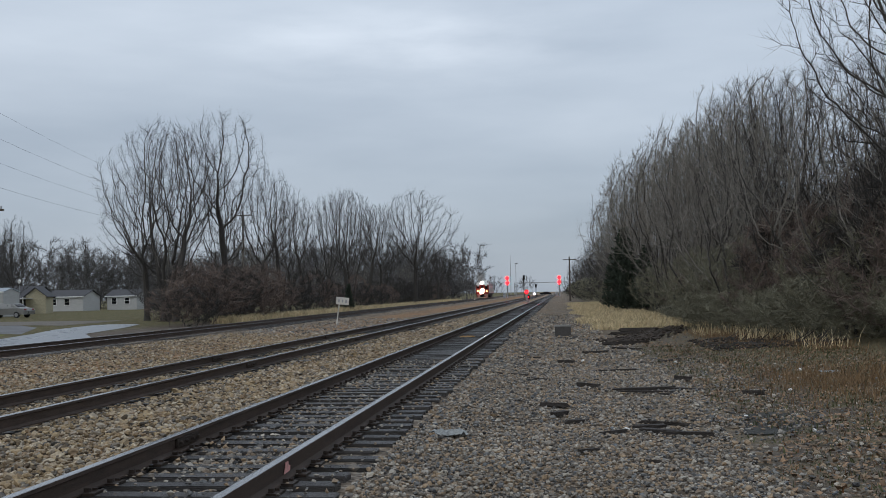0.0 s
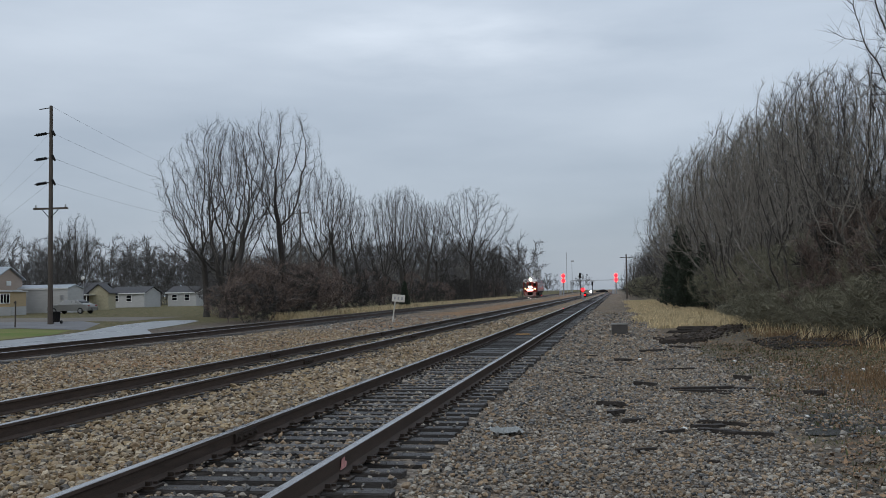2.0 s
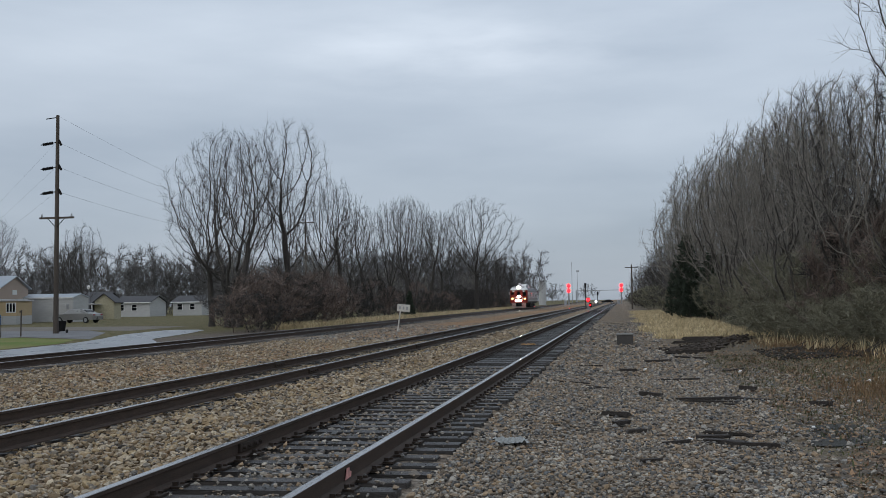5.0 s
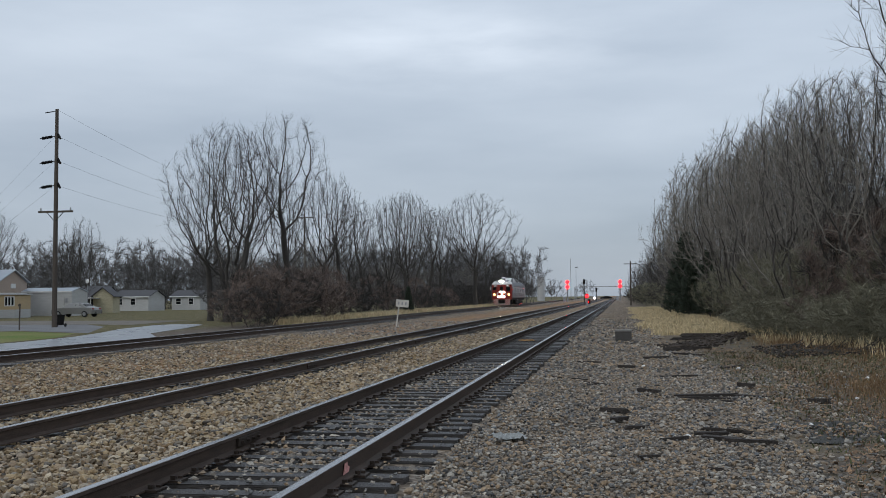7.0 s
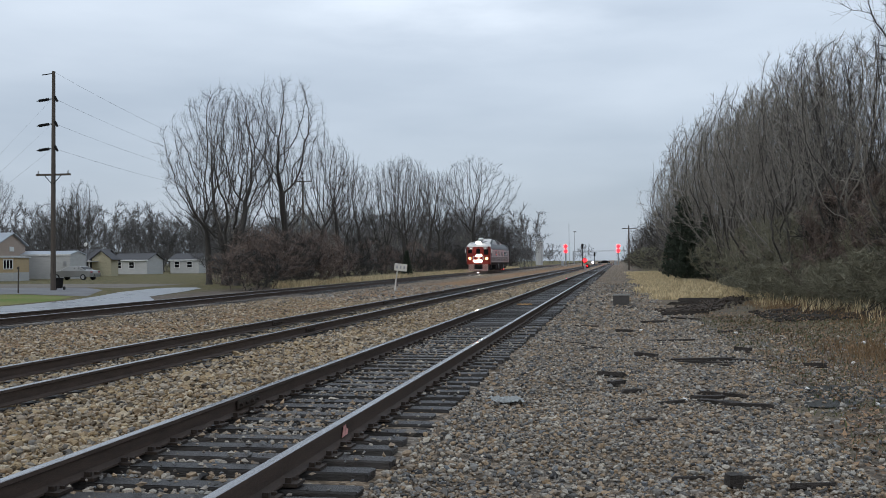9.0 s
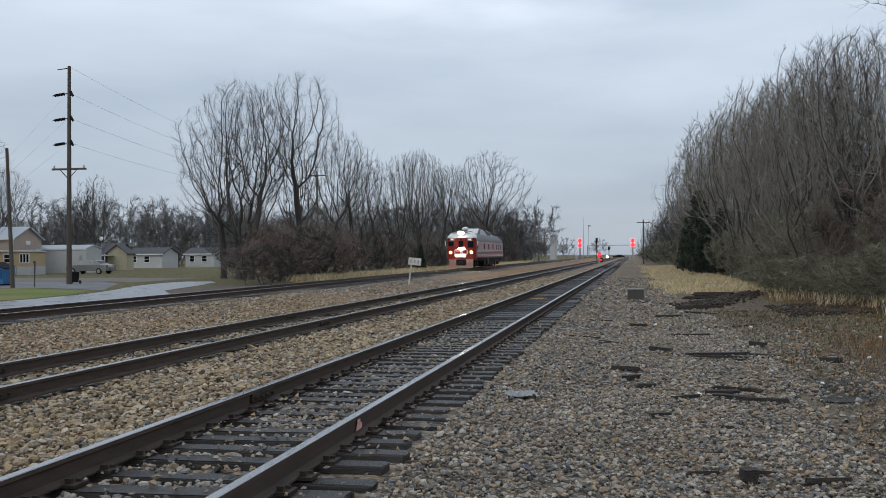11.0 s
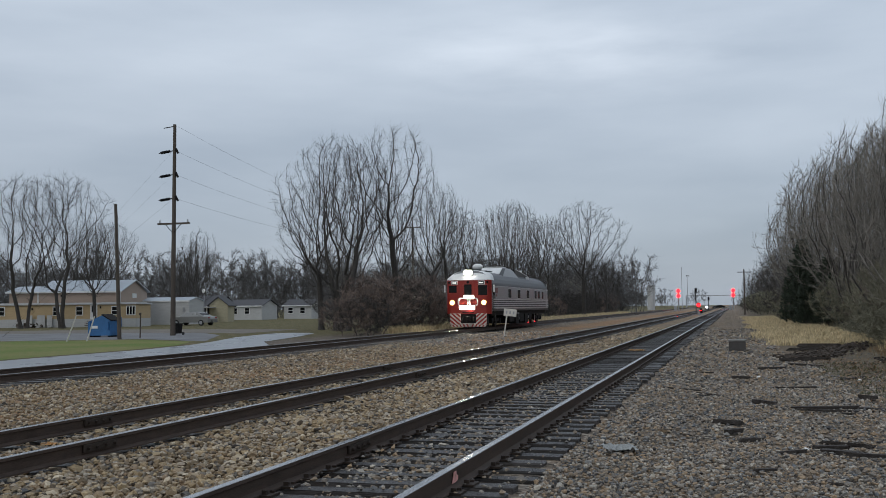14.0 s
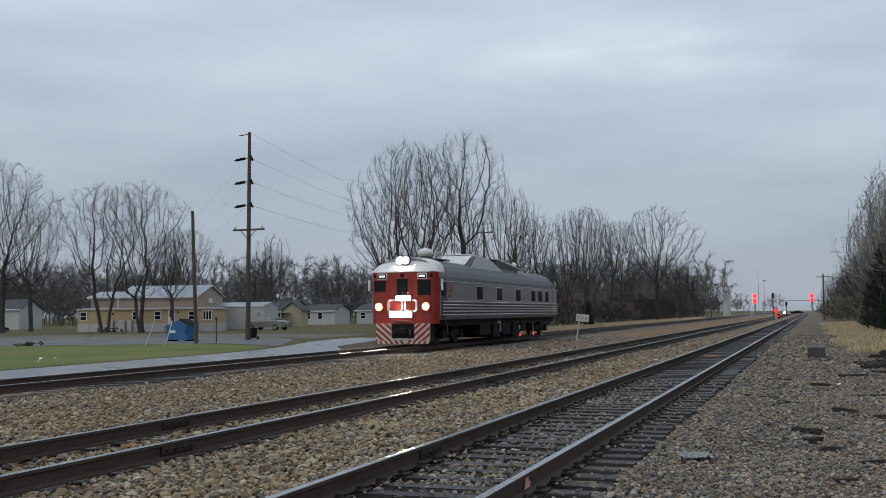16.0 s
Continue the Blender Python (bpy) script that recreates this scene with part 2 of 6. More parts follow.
M_RAILTOP = mat("rail_head_polished", (0.34, 0.33, 0.33), 0.2, 0.95, 0.2, 2.0, stretch=(30, 1, 30), bump=0.0)
M_SLEEPER = mat("creosoted_sleeper_wood", (0.036, 0.031, 0.028), 0.45, 0, 0.45, 2.5, stretch=(1, 9, 9), bump=0.7, obrand=0.4)
M_PLATE = mat("tie_plate_iron", (0.05, 0.036, 0.028), 0.6, 0.5, 0.35, 9)
M_BARK = mat("grey_bark", (0.060, 0.053, 0.047), 0.9, 0, 0.4, 3, stretch=(4, 4, 1), bump=0.8)
M_TWIG_YOUNG = mat("grey_young_twigs", (0.215, 0.195, 0.168), 0.9, 0, 0.35, 2, bump=0.0, island=0.4)
# far twigs are paler than near ones: distance haze put into the colour
M_TWIG_HAZE = mat("hazed_far_twigs", (0.105, 0.10, 0.097), 0.9, 0, 0.3, 0.5, bump=0.0, island=0.35)
M_TWIG = mat("bare_twigs", (0.045, 0.040, 0.036), 0.9, 0, 0.35, 2, bump=0.0, island=0.35)
M_TWIG_RED = mat("reddish_brush_stems", (0.155, 0.115, 0.095), 0.9, 0, 0.35, 2, bump=0.0, island=0.4)
M_TWIG_GREEN = mat("olive_brush_stems", (0.19, 0.18, 0.125), 0.9, 0, 0.35, 2, bump=0.0, island=0.4)
M_NEEDLE = mat("cedar_foliage", (0.03, 0.042, 0.026), 0.8, 0, 0.4, 3, bump=0.0, island=0.4)
M_DRYGRASS = mat("dry_grass_blades", (0.62, 0.50, 0.30), 0.85, 0, 0.3, 1.5, bump=0.0, island=0.35)
M_LEAFLITTER = mat("withered_leaves", (0.16, 0.075, 0.03), 0.85, 0, 0.4, 2, bump=0.0, island=0.4)
M_WET = mat("wet_asphalt", (0.15, 0.155, 0.165), 0.30, 0, 0.3, 0.5, fine=30, bump=0.03, spec=0.7)
M_POLEWOOD = mat("weathered_pole_wood", (0.085, 0.068, 0.055), 0.85, 0, 0.35, 2, stretch=(6, 6, 0.6), bump=0.5)
M_STAINLESS = mat("brushed_stainless_steel", (0.37, 0.375, 0.38), 0.38, 0.85, 0.2, 1.2, stretch=(1, 0.3, 3), bump=0.03)
M_ROOF = mat("dull_silver_roof", (0.115, 0.118, 0.122), 0.55, 0.3, 0.25, 1.0, bump=0.05)
M_WHITE = mat("weathered_white_paint", (0.72, 0.72, 0.70), 0.5, 0, 0.12, 2.0, bump=0.05)
M_RED = mat("railcar_red_paint", (0.27, 0.020, 0.012), 0.38, 0, 0.16, 1.2, bump=0.04)
M_BLACK = mat("black_underframe", (0.014, 0.013, 0.013), 0.75, 0.0, 0.4, 3, bump=0.2, spec=0.15)
M_GLASSDARK = glass("dark_window_glass")
M_LAMP = glow("headlamp_glow", (1.0, 0.95, 0.76), 140)
M_LAMP_YEL = glow("marker_lamp_glow", (1.0, 0.66, 0.22), 4.5)
M_REDLAMP = glow("red_signal_glow", (1.0, 0.0012, 0.002), 45)
M_REDMARK = glow("small_red_glow", (1.0, 0.01, 0.02), 5)
M_GALV = mat("galvanised_steel", (0.36, 0.37, 0.38), 0.5, 0.6, 0.2, 4)


# ---- building helpers ----
def link(name, data, parent=None, label=""):
    ob = new(name, data)
    if parent is not None:
        ob.parent = parent
    if label:
        ob["label"] = label
    return ob


def part(name, bm, material, parent=None, label="", smooth=False):
    me = bpy.data.meshes.new(name)
    bm.to_mesh(me)
    bm.free()
    for mm in material if isinstance(material, (list, tuple)) else (material,):
        me.materials.append(mm)
    if smooth:
        for p in me.polygons:
            p.use_smooth = True
    return link(name, me, parent, label)


def soup(name, verts, faces, material, parent=None, label="", smooth=False):
    me = bpy.data.meshes.new(name)
    me.from_pydata([tuple(v) for v in verts] if not isinstance(verts, np.ndarray) else verts.tolist(), [], faces if not isinstance(faces, np.ndarray) else faces.tolist())
    me.materials.append(material)
    if smooth:
        me.polygons.foreach_set("use_smooth", [True] * len(me.polygons))
    return link(name, me, parent, label)


def thing(name, m, label, category, group="", kind=""):
    e = new(name)
    e.matrix_basis = m
    e.empty_display_size = 0.2
    return tagged(e, label, category, group, kind)


def box(bm, c, s, bevel=0.0, m=None, mi=0):
    r = bmesh.ops.create_cube(bm, size=1.0, matrix=(m or Matrix.Identity(4)) @ Matrix.Translation(c) @ Matrix.Diagonal((*s, 1)))
    fs = list({f for v in r["verts"] for f in v.link_faces})
    for f in fs:
        f.material_index = mi
    if bevel:
        es = list({e for v in r["verts"] for e in v.link_edges})
        bmesh.ops.bevel(bm, geom=es, offset=bevel, segments=2, profile=0.6, affect="EDGES")
    return bm


def B(c, s, bevel=0.0, m=None):
    return box(bmesh.new(), c, s, bevel, m)


def cyl(bm, a, b, r0, r1=None, seg=10, caps=True):
    a, b = Vector(a), Vector(b)
    d = b - a
    m = Matrix.Translation((a + b) / 2) @ d.to_track_quat("Z", "Y").to_matrix().to_4x4()
    bmesh.ops.create_cone(bm, cap_ends=caps, segments=seg, radius1=r0, radius2=r0 if r1 is None else r1, depth=d.length, matrix=m)
    return bm


def prism(bm, outline, y0, y1, closed=True, mi=0):
    """An outline in x and z drawn out along y."""
    n = len(outline)
    a = [bm.verts.new((x, y0, z)) for x, z in outline]
    b = [bm.verts.new((x, y1, z)) for x, z in outline]
    for i in range(n if closed else n - 1):
        j = (i + 1) % n
        bm.faces.new((a[i], b[i], b[j], a[j])).material_index = mi
    if closed:
        bm.faces.new(a).material_index = mi
        bm.faces.new(b[::-1]).material_index = mi
    return bm


# ---- plan of the ground ----
T1, T2 = -3.13, -7.42
X3_Y = (-50, 0, 25, 41, 67, 100, 135, 190, 240, 420, 700)
X3_X = (-16.2, -16.2, -16.22, -16.35, -16.75, -17.15, -17.35, -17.6, -18.0, -20.0, -24.0)


def x3(y):
    """Centre line of the third track, which bends away a little; smoothed."""
    return float(np.mean([np.interp(y + d, X3_Y, X3_X) for d in range(-16, 17, 4)]))


def ground_z(x, y):
    bend = x3(y) + 16.2
    px = (-900, -60, -40, -24, -19.5 + bend, -18.2 + bend, -14.0 + bend, -12.5, -9.4, -8.6, -6.0, -4.6, -1.9, -1.5, -0.4, 3.5, 6, 9, 30, 400)
    pz = (-0.06, -0.06, -0.06, -0.06, -0.06, -0.07, -0.07, -0.1, -0.1, -0.05, -0.05, -0.05, -0.045, -0.07, -0.17, -0.15, -0.02, 0.12, 0.15, 0.1)
    z = float(np.interp(x, px, pz))
    if x < -18.3 + bend:
        return z
    return z + 0.025 * noise.noise((x * 0.35, y * 0.35, 2.0)) + 0.02 * noise.noise((x * 1.3, y * 1.3, 5.0)) * (1 if abs(x - T1) > 1.5 else 0.3)


def build_ground():
    xs = [-900, -500, -250, -150, -110, -80, -60, -48, -40, -34, -28] + [-24 + 0.5 * i for i in range(22)] + [-13 + 0.3 * i for i in range(77)] + [11, 13, 16, 20, 30, 50, 90, 160, 300, 600, 900]
    ys = [-300, -100, -40, -15, -5, 0] + [2 + 0.35 * i for i in range(90)] + [34 + 1.5 * i for i in range(60)] + [128, 140, 160, 190, 230, 280, 350, 450, 600, 900, 1500, 2600]
    verts = [(x, y, ground_z(x, y)) for y in ys for x in xs]
    w = len(xs)
    faces = [(j * w + i, j * w + i + 1, (j + 1) * w + i + 1, (j + 1) * w + i) for j in range(len(ys) - 1) for i in range(w - 1)]
    g = soup("ground", verts, faces, M_GROUND, smooth=True)
    return tagged(g, "wet gravel, dirt and thin winter grass beside the tracks", "ground", kind="structure")


ground = build_ground()

# ---- tracks ----
RAIL = [(-0.037, 0.175), (-0.03, 0.18), (0.03, 0.18), (0.037, 0.175), (0.037, 0.145), (0.012, 0.13), (0.010, 0.035), (0.07, 0.014), (0.07, 0.0), (-0.07, 0.0), (-0.07, 0.014), (-0.010, 0.035), (-0.012, 0.13), (-0.037, 0.145)]


def rail_along(name, xf, ys, parent, label, z=0.015):
    bm = bmesh.new()
    n = len(RAIL)
    rows = [[bm.verts.new((xf(y) + u, y, z + v)) for u, v in RAIL] for y in ys]
    for a, b in zip(rows, rows[1:]):
        for i in range(n):
            j = (i + 1) % n
            bm.faces.new((a[i], a[j], b[j], b[i])).material_index = 1 if i in (0, 1, 2) else 0
    bm.faces.new(rows[0])
    bm.faces.new(rows[-1][::-1])
    return part(name, bm, (M_RAIL, M_RAILTOP), parent, label)


G2 = 0.7525


def straight_track(name, cx, label, far=900):
    t = thing(name, pose(0, 0, 0), label, "railway track", "tracks", "structure")
    ys = [-30, 0, 40, 100, 300, far]
    for s in (-1, 1):
        rail_along("rail", lambda y, s=s: cx + s * G2, ys, t, "rusty steel rail with a polished head")
    return t


track_1 = straight_track("railway_track", T1, "railway track with rusty rails on creosoted wooden sleepers")
track_2 = straight_track("railway_track", T2, "railway track with jointed rails, its sleepers buried in tan ballast")
track_3 = thing("railway_track", pose(0, 0, 0), "low rusty siding track half sunk in dark cinders", "railway track", "tracks", "structure")
YS3 = [-30, -10] + list(range(0, 260, 6)) + [280, 320, 380, 450, 600]
for s in (-1, 1):
    rail_along("rail", lambda y, s=s: x3(y) + s * G2, YS3, track_3, "rusty steel rail with a dull head")


def sleeper_mesh(seed):
    rnd = random.Random(seed)
    bm = bmesh.new()
    box(bm, (0, 0, -0.085), (2.6, 0.225, 0.17), 0.012)
    for v in bm.verts:
        v.co.x += rnd.uniform(-0.02, 0.02)
        v.co.y += rnd.uniform(-0.01, 0.01)
        v.co.z += rnd.uniform(-0.006, 0.006)
    me = bpy.data.meshes.new("sleeper")
    bm.to_mesh(me)
    bm.free()
    me.materials.append(M_SLEEPER)
    return me


SLEEPERS = [sleeper_mesh(i) for i in range(5)]


def lay_sleepers(track, cx, y0, count, step, sink, rnd, xf=None):
    y = y0
    for i in range(count):
        ob = link("sleeper", SLEEPERS[rnd.randrange(5)], track)
        ob.matrix_basis = pose((xf(y) if xf else cx) + rnd.uniform(-0.05, 0.06), y, 0.012 - sink + rnd.uniform(-0.014, 0.003), rnd.uniform(-0.6, 0.6), rnd.uniform(-0.3, 0.3), rnd.uniform(-1.4, 1.4))
        y += step * rnd.uniform(0.86, 1.14)
    return y


def far_sleepers(track, cx, y0, y1, step, sink, rnd, xf=None):
    bm = bmesh.new()
    y = y0
    verts, faces = [], []
    while y < y1:
        c = xf(y) if xf else cx
        k = len(verts)
        verts += [(c + a * 1.3, y + b * 0.112, 0.012 - sink + d) for d in (-0.1, 0) for a, b in ((-1, -1), (1, -1), (1, 1), (-1, 1))]
        faces += [(k + 4, k + 5, k + 6, k + 7), (k, k + 1, k + 5, k + 4), (k + 1, k + 2, k + 6, k + 5), (k + 3, k, k + 4, k + 7)]
        y += step * rnd.uniform(0.92, 1.08)
    bm.free()
    ob = soup("far_sleepers", verts, faces, M_SLEEPER, track)
    ob["kind"] = "stuff"


rnd = random.Random(11)
far_sleepers(track_1, T1, lay_sleepers(track_1, T1, 3.6, 290, 0.49, 0.0, rnd), 420, 0.52, 0.0, rnd)
far_sleepers(track_2, T2, lay_sleepers(track_2, T2, 3.2, 120, 0.53, 0.035, rnd), 380, 0.53, 0.04, rnd)
far_sleepers(track_3, 0, 12, 300, 0.55, 0.07, rnd, x3)


def plates(track, cx, y0, y1):
    """Tie plates and spikes under the rails."""
    verts, faces = [], []
    for ob in list(track.children):
        if not ob.name.startswith("sleeper"):
            continue
        y = ob.matrix_basis.translation.y
        if not y0 < y < y1:
            continue
        for s in (-1, 1):
            for (dx, dy, dz, sx, sy, sz) in ((0, 0, 0.018, 0.17, 0.095, 0.012), (-0.095, 0.04, 0.036, 0.022, 0.016, 0.028), (0.095, -0.04, 0.036, 0.022, 0.016, 0.028), (0.12, 0.05, 0.030, 0.018, 0.014, 0.02), (-0.12, -0.05, 0.030, 0.018, 0.014, 0.02)):
                k = len(verts)
                verts += [(cx + s * G2 + dx + a * sx, y + dy + b * sy, dz + c * sz) for c in (-1, 1) for a, b in ((-1, -1), (1, -1), (1, 1), (-1, 1))]
                faces += [(k + 4, k + 5, k + 6, k + 7), (k, k + 1, k + 5, k + 4), (k + 1, k + 2, k + 6, k + 5), (k + 2, k + 3, k + 7, k + 6), (k + 3, k, k + 4, k + 7)]
    soup("tie_plates_and_spikes", verts, faces, M_PLATE, track)["kind"] = "stuff"


plates(track_1, T1, 3, 75)


def joint_bar(track, x, y):
    bm = bmesh.new()
    for s in (-1, 1):
        box(bm, (s * 0.028, 0, 0.095), (0.03, 0.62, 0.085), 0.008)
        for k in (-0.24, -0.08, 0.08, 0.24):
            cyl(bm, (s * 0.04, k, 0.095), (s * 0.075, k, 0.095), 0.018, seg=6)
    part("joint_bar", bm, M_PLATE, track, "bolted iron joint bar").matrix_basis = pose(x, y, 0.015)


for y in (9.9, 21.8, 33.6, 45.5):
    joint_bar(track_2, T2 + G2, y)
    joint_bar(track_2, T2 - G2, y + 2.2)
joint_bar(track_1, T1 - G2, 10.4)


# ---- loose stone ----
def ico():
    bm = bmesh.new()
    bmesh.ops.create_icosphere(bm, subdivisions=1, radius=1.0)
    v = np.array([x.co[:] for x in bm.verts])
    f = np.array([[x.index for x in p.verts] for p in bm.faces])
    bm.free()
    return v, f


OCTA = (np.array([(1, 0, 0), (-1, 0, 0), (0, 1, 0), (0, -1, 0), (0, 0, 1), (0, 0, -1)], float), np.array([(0, 2, 4), (2, 1, 4), (1, 3, 4), (3, 0, 4), (2, 0, 5), (1, 2, 5), (3, 1, 5), (0, 3, 5)]))


def stone_field(name, places, sizes, material, parent, seed, flat=0.68, coarse=False):
    rs = np.random.RandomState(seed)
    v, f = OCTA if coarse else ico()
    n = len(places)
    kinds = rs.normal(0, 1, (24, len(v), 3)) * 0.17 + v[None]
    vs = kinds[rs.randint(0, 24, n)] * np.stack([rs.uniform(0.75, 1.35, n), rs.uniform(0.65, 1.0, n), rs.uniform(flat - 0.2, flat + 0.15, n)], 1)[:, None, :] * (sizes / 2)[:, None, None]
    a, t = rs.uniform(0, 2 * np.pi, n), rs.normal(0, 0.35, n)
    ca, sa, ct, st = np.cos(a), np.sin(a), np.cos(t), np.sin(t)
    y, z = vs[..., 1] * ct[:, None] - vs[..., 2] * st[:, None], vs[..., 1] * st[:, None] + vs[..., 2] * ct[:, None]
    x = vs[..., 0]
    vs = np.stack([x * ca[:, None] - y * sa[:, None], x * sa[:, None] + y * ca[:, None], z], -1) + places[:, None, :]
    fs = f[None] + (np.arange(n) * len(v))[:, None, None]
    ob = soup(name, vs.reshape(-1, 3), fs.reshape(-1, 3), material, parent)
    ob["kind"] = "stuff"
    return ob


def scatter(x0, x1, y0, y1, density, seed, keep=None):
    rs = np.random.RandomState(seed)
    n = int((x1 - x0) * (y1 - y0) * density)
    p = np.stack([rs.uniform(x0, x1, n), rs.uniform(y0, y1, n)], 1)
    if keep is not None:
        p = p[[keep(*q) for q in p]]
    z = np.array([ground_z(*q) for q in p])
    return np.c_[p, z + rs.uniform(-0.008, 0.042, len(p))]


def off_rails(x, y):
    # clear of the rails; between sleepers of the first track the stones lie low
    return all(abs(x - c - s * G2) > 0.085 for c in (T1, T2) for s in (-1, 1))


def ballast():
    # a few stones lie on the sleepers
    p = scatter(T1 - 1.3, T1 + 1.3, 5.5, 24, 34, 90, off_rails)
    p[:, 2] = 0.028
    tagged(stone_field("stray_stones", p, np.random.RandomState(91).lognormal(-3.2, 0.3, len(p)), M_STONE, None, 92, 0.62, True), "stray ballast stones lying on the sleepers", "ballast", "ballast", "stuff")
    for i, (x0, x1, y0, y1, dens, size, m) in enumerate((
            (-1.76, 1.9, 6.0, 13, 540, 0.043, M_STONE), (-1.76, 2.2, 13, 22, 270, 0.049, M_STONE), (-1.76, 2.2, 22, 34, 70, 0.07, M_STONE),
            (-4.5, -1.9, 5.5, 13, 250, 0.060, M_STONE), (-4.5, -1.9, 13, 24, 140, 0.068, M_STONE),
            (-6.4, -4.4, 5.5, 13, 300, 0.070, M_STONE_TAN), (-6.4, -4.4, 13, 24, 190, 0.074, M_STONE_TAN), (-6.4, -4.4, 24, 42, 70, 0.08, M_STONE_TAN),
            (-9.6, -6.4, 7.0, 15, 260, 0.066, M_STONE_TAN), (-9.6, -6.4, 15, 26, 140, 0.072, M_STONE_TAN), (-9.6, -6.4, 26, 42, 50, 0.08, M_STONE_TAN),
            (-15.0, -9.6, 9, 22, 130, 0.066, M_STONE_TAN), (-15.0, -9.6, 22, 45, 50, 0.075, M_STONE_TAN),
            (1.8, 3.4, 8, 26, 90, 0.046, M_STONE), (-1.9, 1.6, 34, 75, 18, 0.11, M_STONE), (-6.4, -4.4, 42, 75, 22, 0.11, M_STONE_TAN), (-14.6, -8.6, 42, 70, 14, 0.11, M_STONE))):
        p = scatter(x0, x1, y0, y1, dens * (1.2 if y0 < 24 else 1.0), 100 + i, off_rails)
        rs = np.random.RandomState(200 + i)
        if x0 == -4.5:
            # the shoulder lies below the sleepers' ends
            p[:, 2] -= np.where(p[:, 0] > T1 + G2 + 0.05, 0.055, 0.004)
        s = size * 0.86 * rs.lognormal(-0.05, 0.36, len(p)).clip(0.4, 1.9)
        ob = stone_field("ballast_stones", p, s * (1.15 if y0 >= 13 else 1), m, None, 300 + i, 0.68, y0 >= 13)
        tagged(ob, "loose crushed ballast stones, damp, mixed grey and tan" if m is M_STONE else "loose tan and brown crushed ballast stones", "ballast", "ballast", "stuff")


ballast()


# ---- bare trees ----
def skeleton(seed, height, base, wide, peak, stems=1, lean=0.05, points=2200, grain=52.0, lift=0.05, kill=2.2, sight=7.0, rise=0.12):
    """Limbs that grow towards free room inside an egg-shaped crown: points, parents."""
    rs = np.random.RandomState(seed)
    step = height / grain
    # free room: an egg from the crown's base to the top, widest at `peak`, denser towards its skin
    room = []
    while len(room) < points:
        f, a, q = rs.rand(), rs.uniform(0, 2 * np.pi), rs.rand() ** 0.55
        girth = (f / peak) ** 0.6 if f < peak else math.sqrt(max(0.0, 1 - ((f - peak) / (1 - peak)) ** 2.2))
        lump = 1 + 0.22 * math.sin(3 * a + seed) * math.sin(5.0 * f + seed) + 0.12 * math.sin(5 * a + 2.0 * seed + 9 * f)
        r = wide * height * girth * q * lump
        room.append((r * math.cos(a), r * math.sin(a), height * (base + (1 - base) * f)))
    room = np.array(room)
    pts, par, run = [], [], []
    for k in range(stems):
        turn = 2.4 * k + seed
        d = np.array([math.cos(turn), math.sin(turn), 0.0]) * (lean if stems == 1 else rs.uniform(0.10, 0.24))
        p, last = np.array([0.25 * math.cos(turn), 0.25 * math.sin(turn), -0.2]) * (1.0 if stems > 1 else 0.0) + (0, 0, -0.2), -1
        bend = rs.normal(0, 0.05, 3) * (1, 1, 0)
        n = int((base + 0.12) * height / step) + rs.randint(0, 4)
        for i in range(n):
            pts.append(p.copy())
            par.append(last)
            last = len(pts) - 1
            v = d + (0, 0, 1) + bend * math.sin(i * 0.45) * 1.6 + rs.normal(0, 0.03, 3)
            run.append(v / np.linalg.norm(v))
            p = p + run[-1] * step
    P, bole = np.array(pts), len(pts)
    # the crown sits over the mean of the trunks' tops
    over = np.mean([pts[i] for i in range(bole) if i not in par], 0) * (1, 1, 0)
    room = room + over
    dist = np.linalg.norm(room[:, None] - P[None], axis=2)
    near, gap = dist.argmin(1), dist.min(1)
    # limbs strive away from the heart of the crown and never turn back to it
    brood = {}
    heart = over + (0, 0, height * (base + (1 - base) * 0.16))
    for _ in range(70):
        live = (gap < sight * step) & (gap > kill * step)
        if not live.any():
            break
        pull = {}
        for j in np.nonzero(live)[0]:
            v = room[j] - pts[near[j]]
            pull.setdefault(int(near[j]), []).append(v / np.linalg.norm(v))
        fresh = []
        for i, vs in pull.items():
            v = np.mean(vs, 0)
            out = pts[i] - heart
            out[2] = max(out[2], 0.25 * math.hypot(out[0], out[1]) + 0.02)
            out /= np.linalg.norm(out)
            v = v / (np.linalg.norm(v) + 1e-6)
            if brood.get(i, 0) > 2 or (i >= bole and v @ out < -0.35):
                continue
            brood[i] = brood.get(i, 0) + 1
            v = v + run[i] * 0.30 + out * 0.36 + (0, 0, lift) + rs.normal(0, 0.20, 3)
            v /= np.linalg.norm(v)
            v[2] = max(v[2], rise)
            v /= np.linalg.norm(v)
            q = pts[i] + v * step
            pts.append(q)
            par.append(i)
            run.append(v)
            fresh.append(len(pts) - 1)
        if not fresh:
            break
        F = np.array([pts[i] for i in fresh])
        d2 = np.linalg.norm(room[:, None] - F[None], axis=2)
        m = d2.min(1)
        hit = m < gap
        near[hit] = np.array(fresh)[d2.argmin(1)][hit]
        gap = np.minimum(gap, m)
        keep = gap > kill * step
        room, near, gap = room[keep], near[keep], gap[keep]
        if not len(room):
            break
    return np.array(pts), par, np.array(run)


def limb_sizes(par, tip, power=2.25):
    """Each limb is as thick as what it carries."""
    n = len(par)
    load = [0.0] * n
    for i in range(n - 1, -1, -1):
        if load[i] == 0.0:
            load[i] = tip ** power
        if par[i] >= 0:
            load[par[i]] += load[i]
    return np.array(load) ** (1 / power)


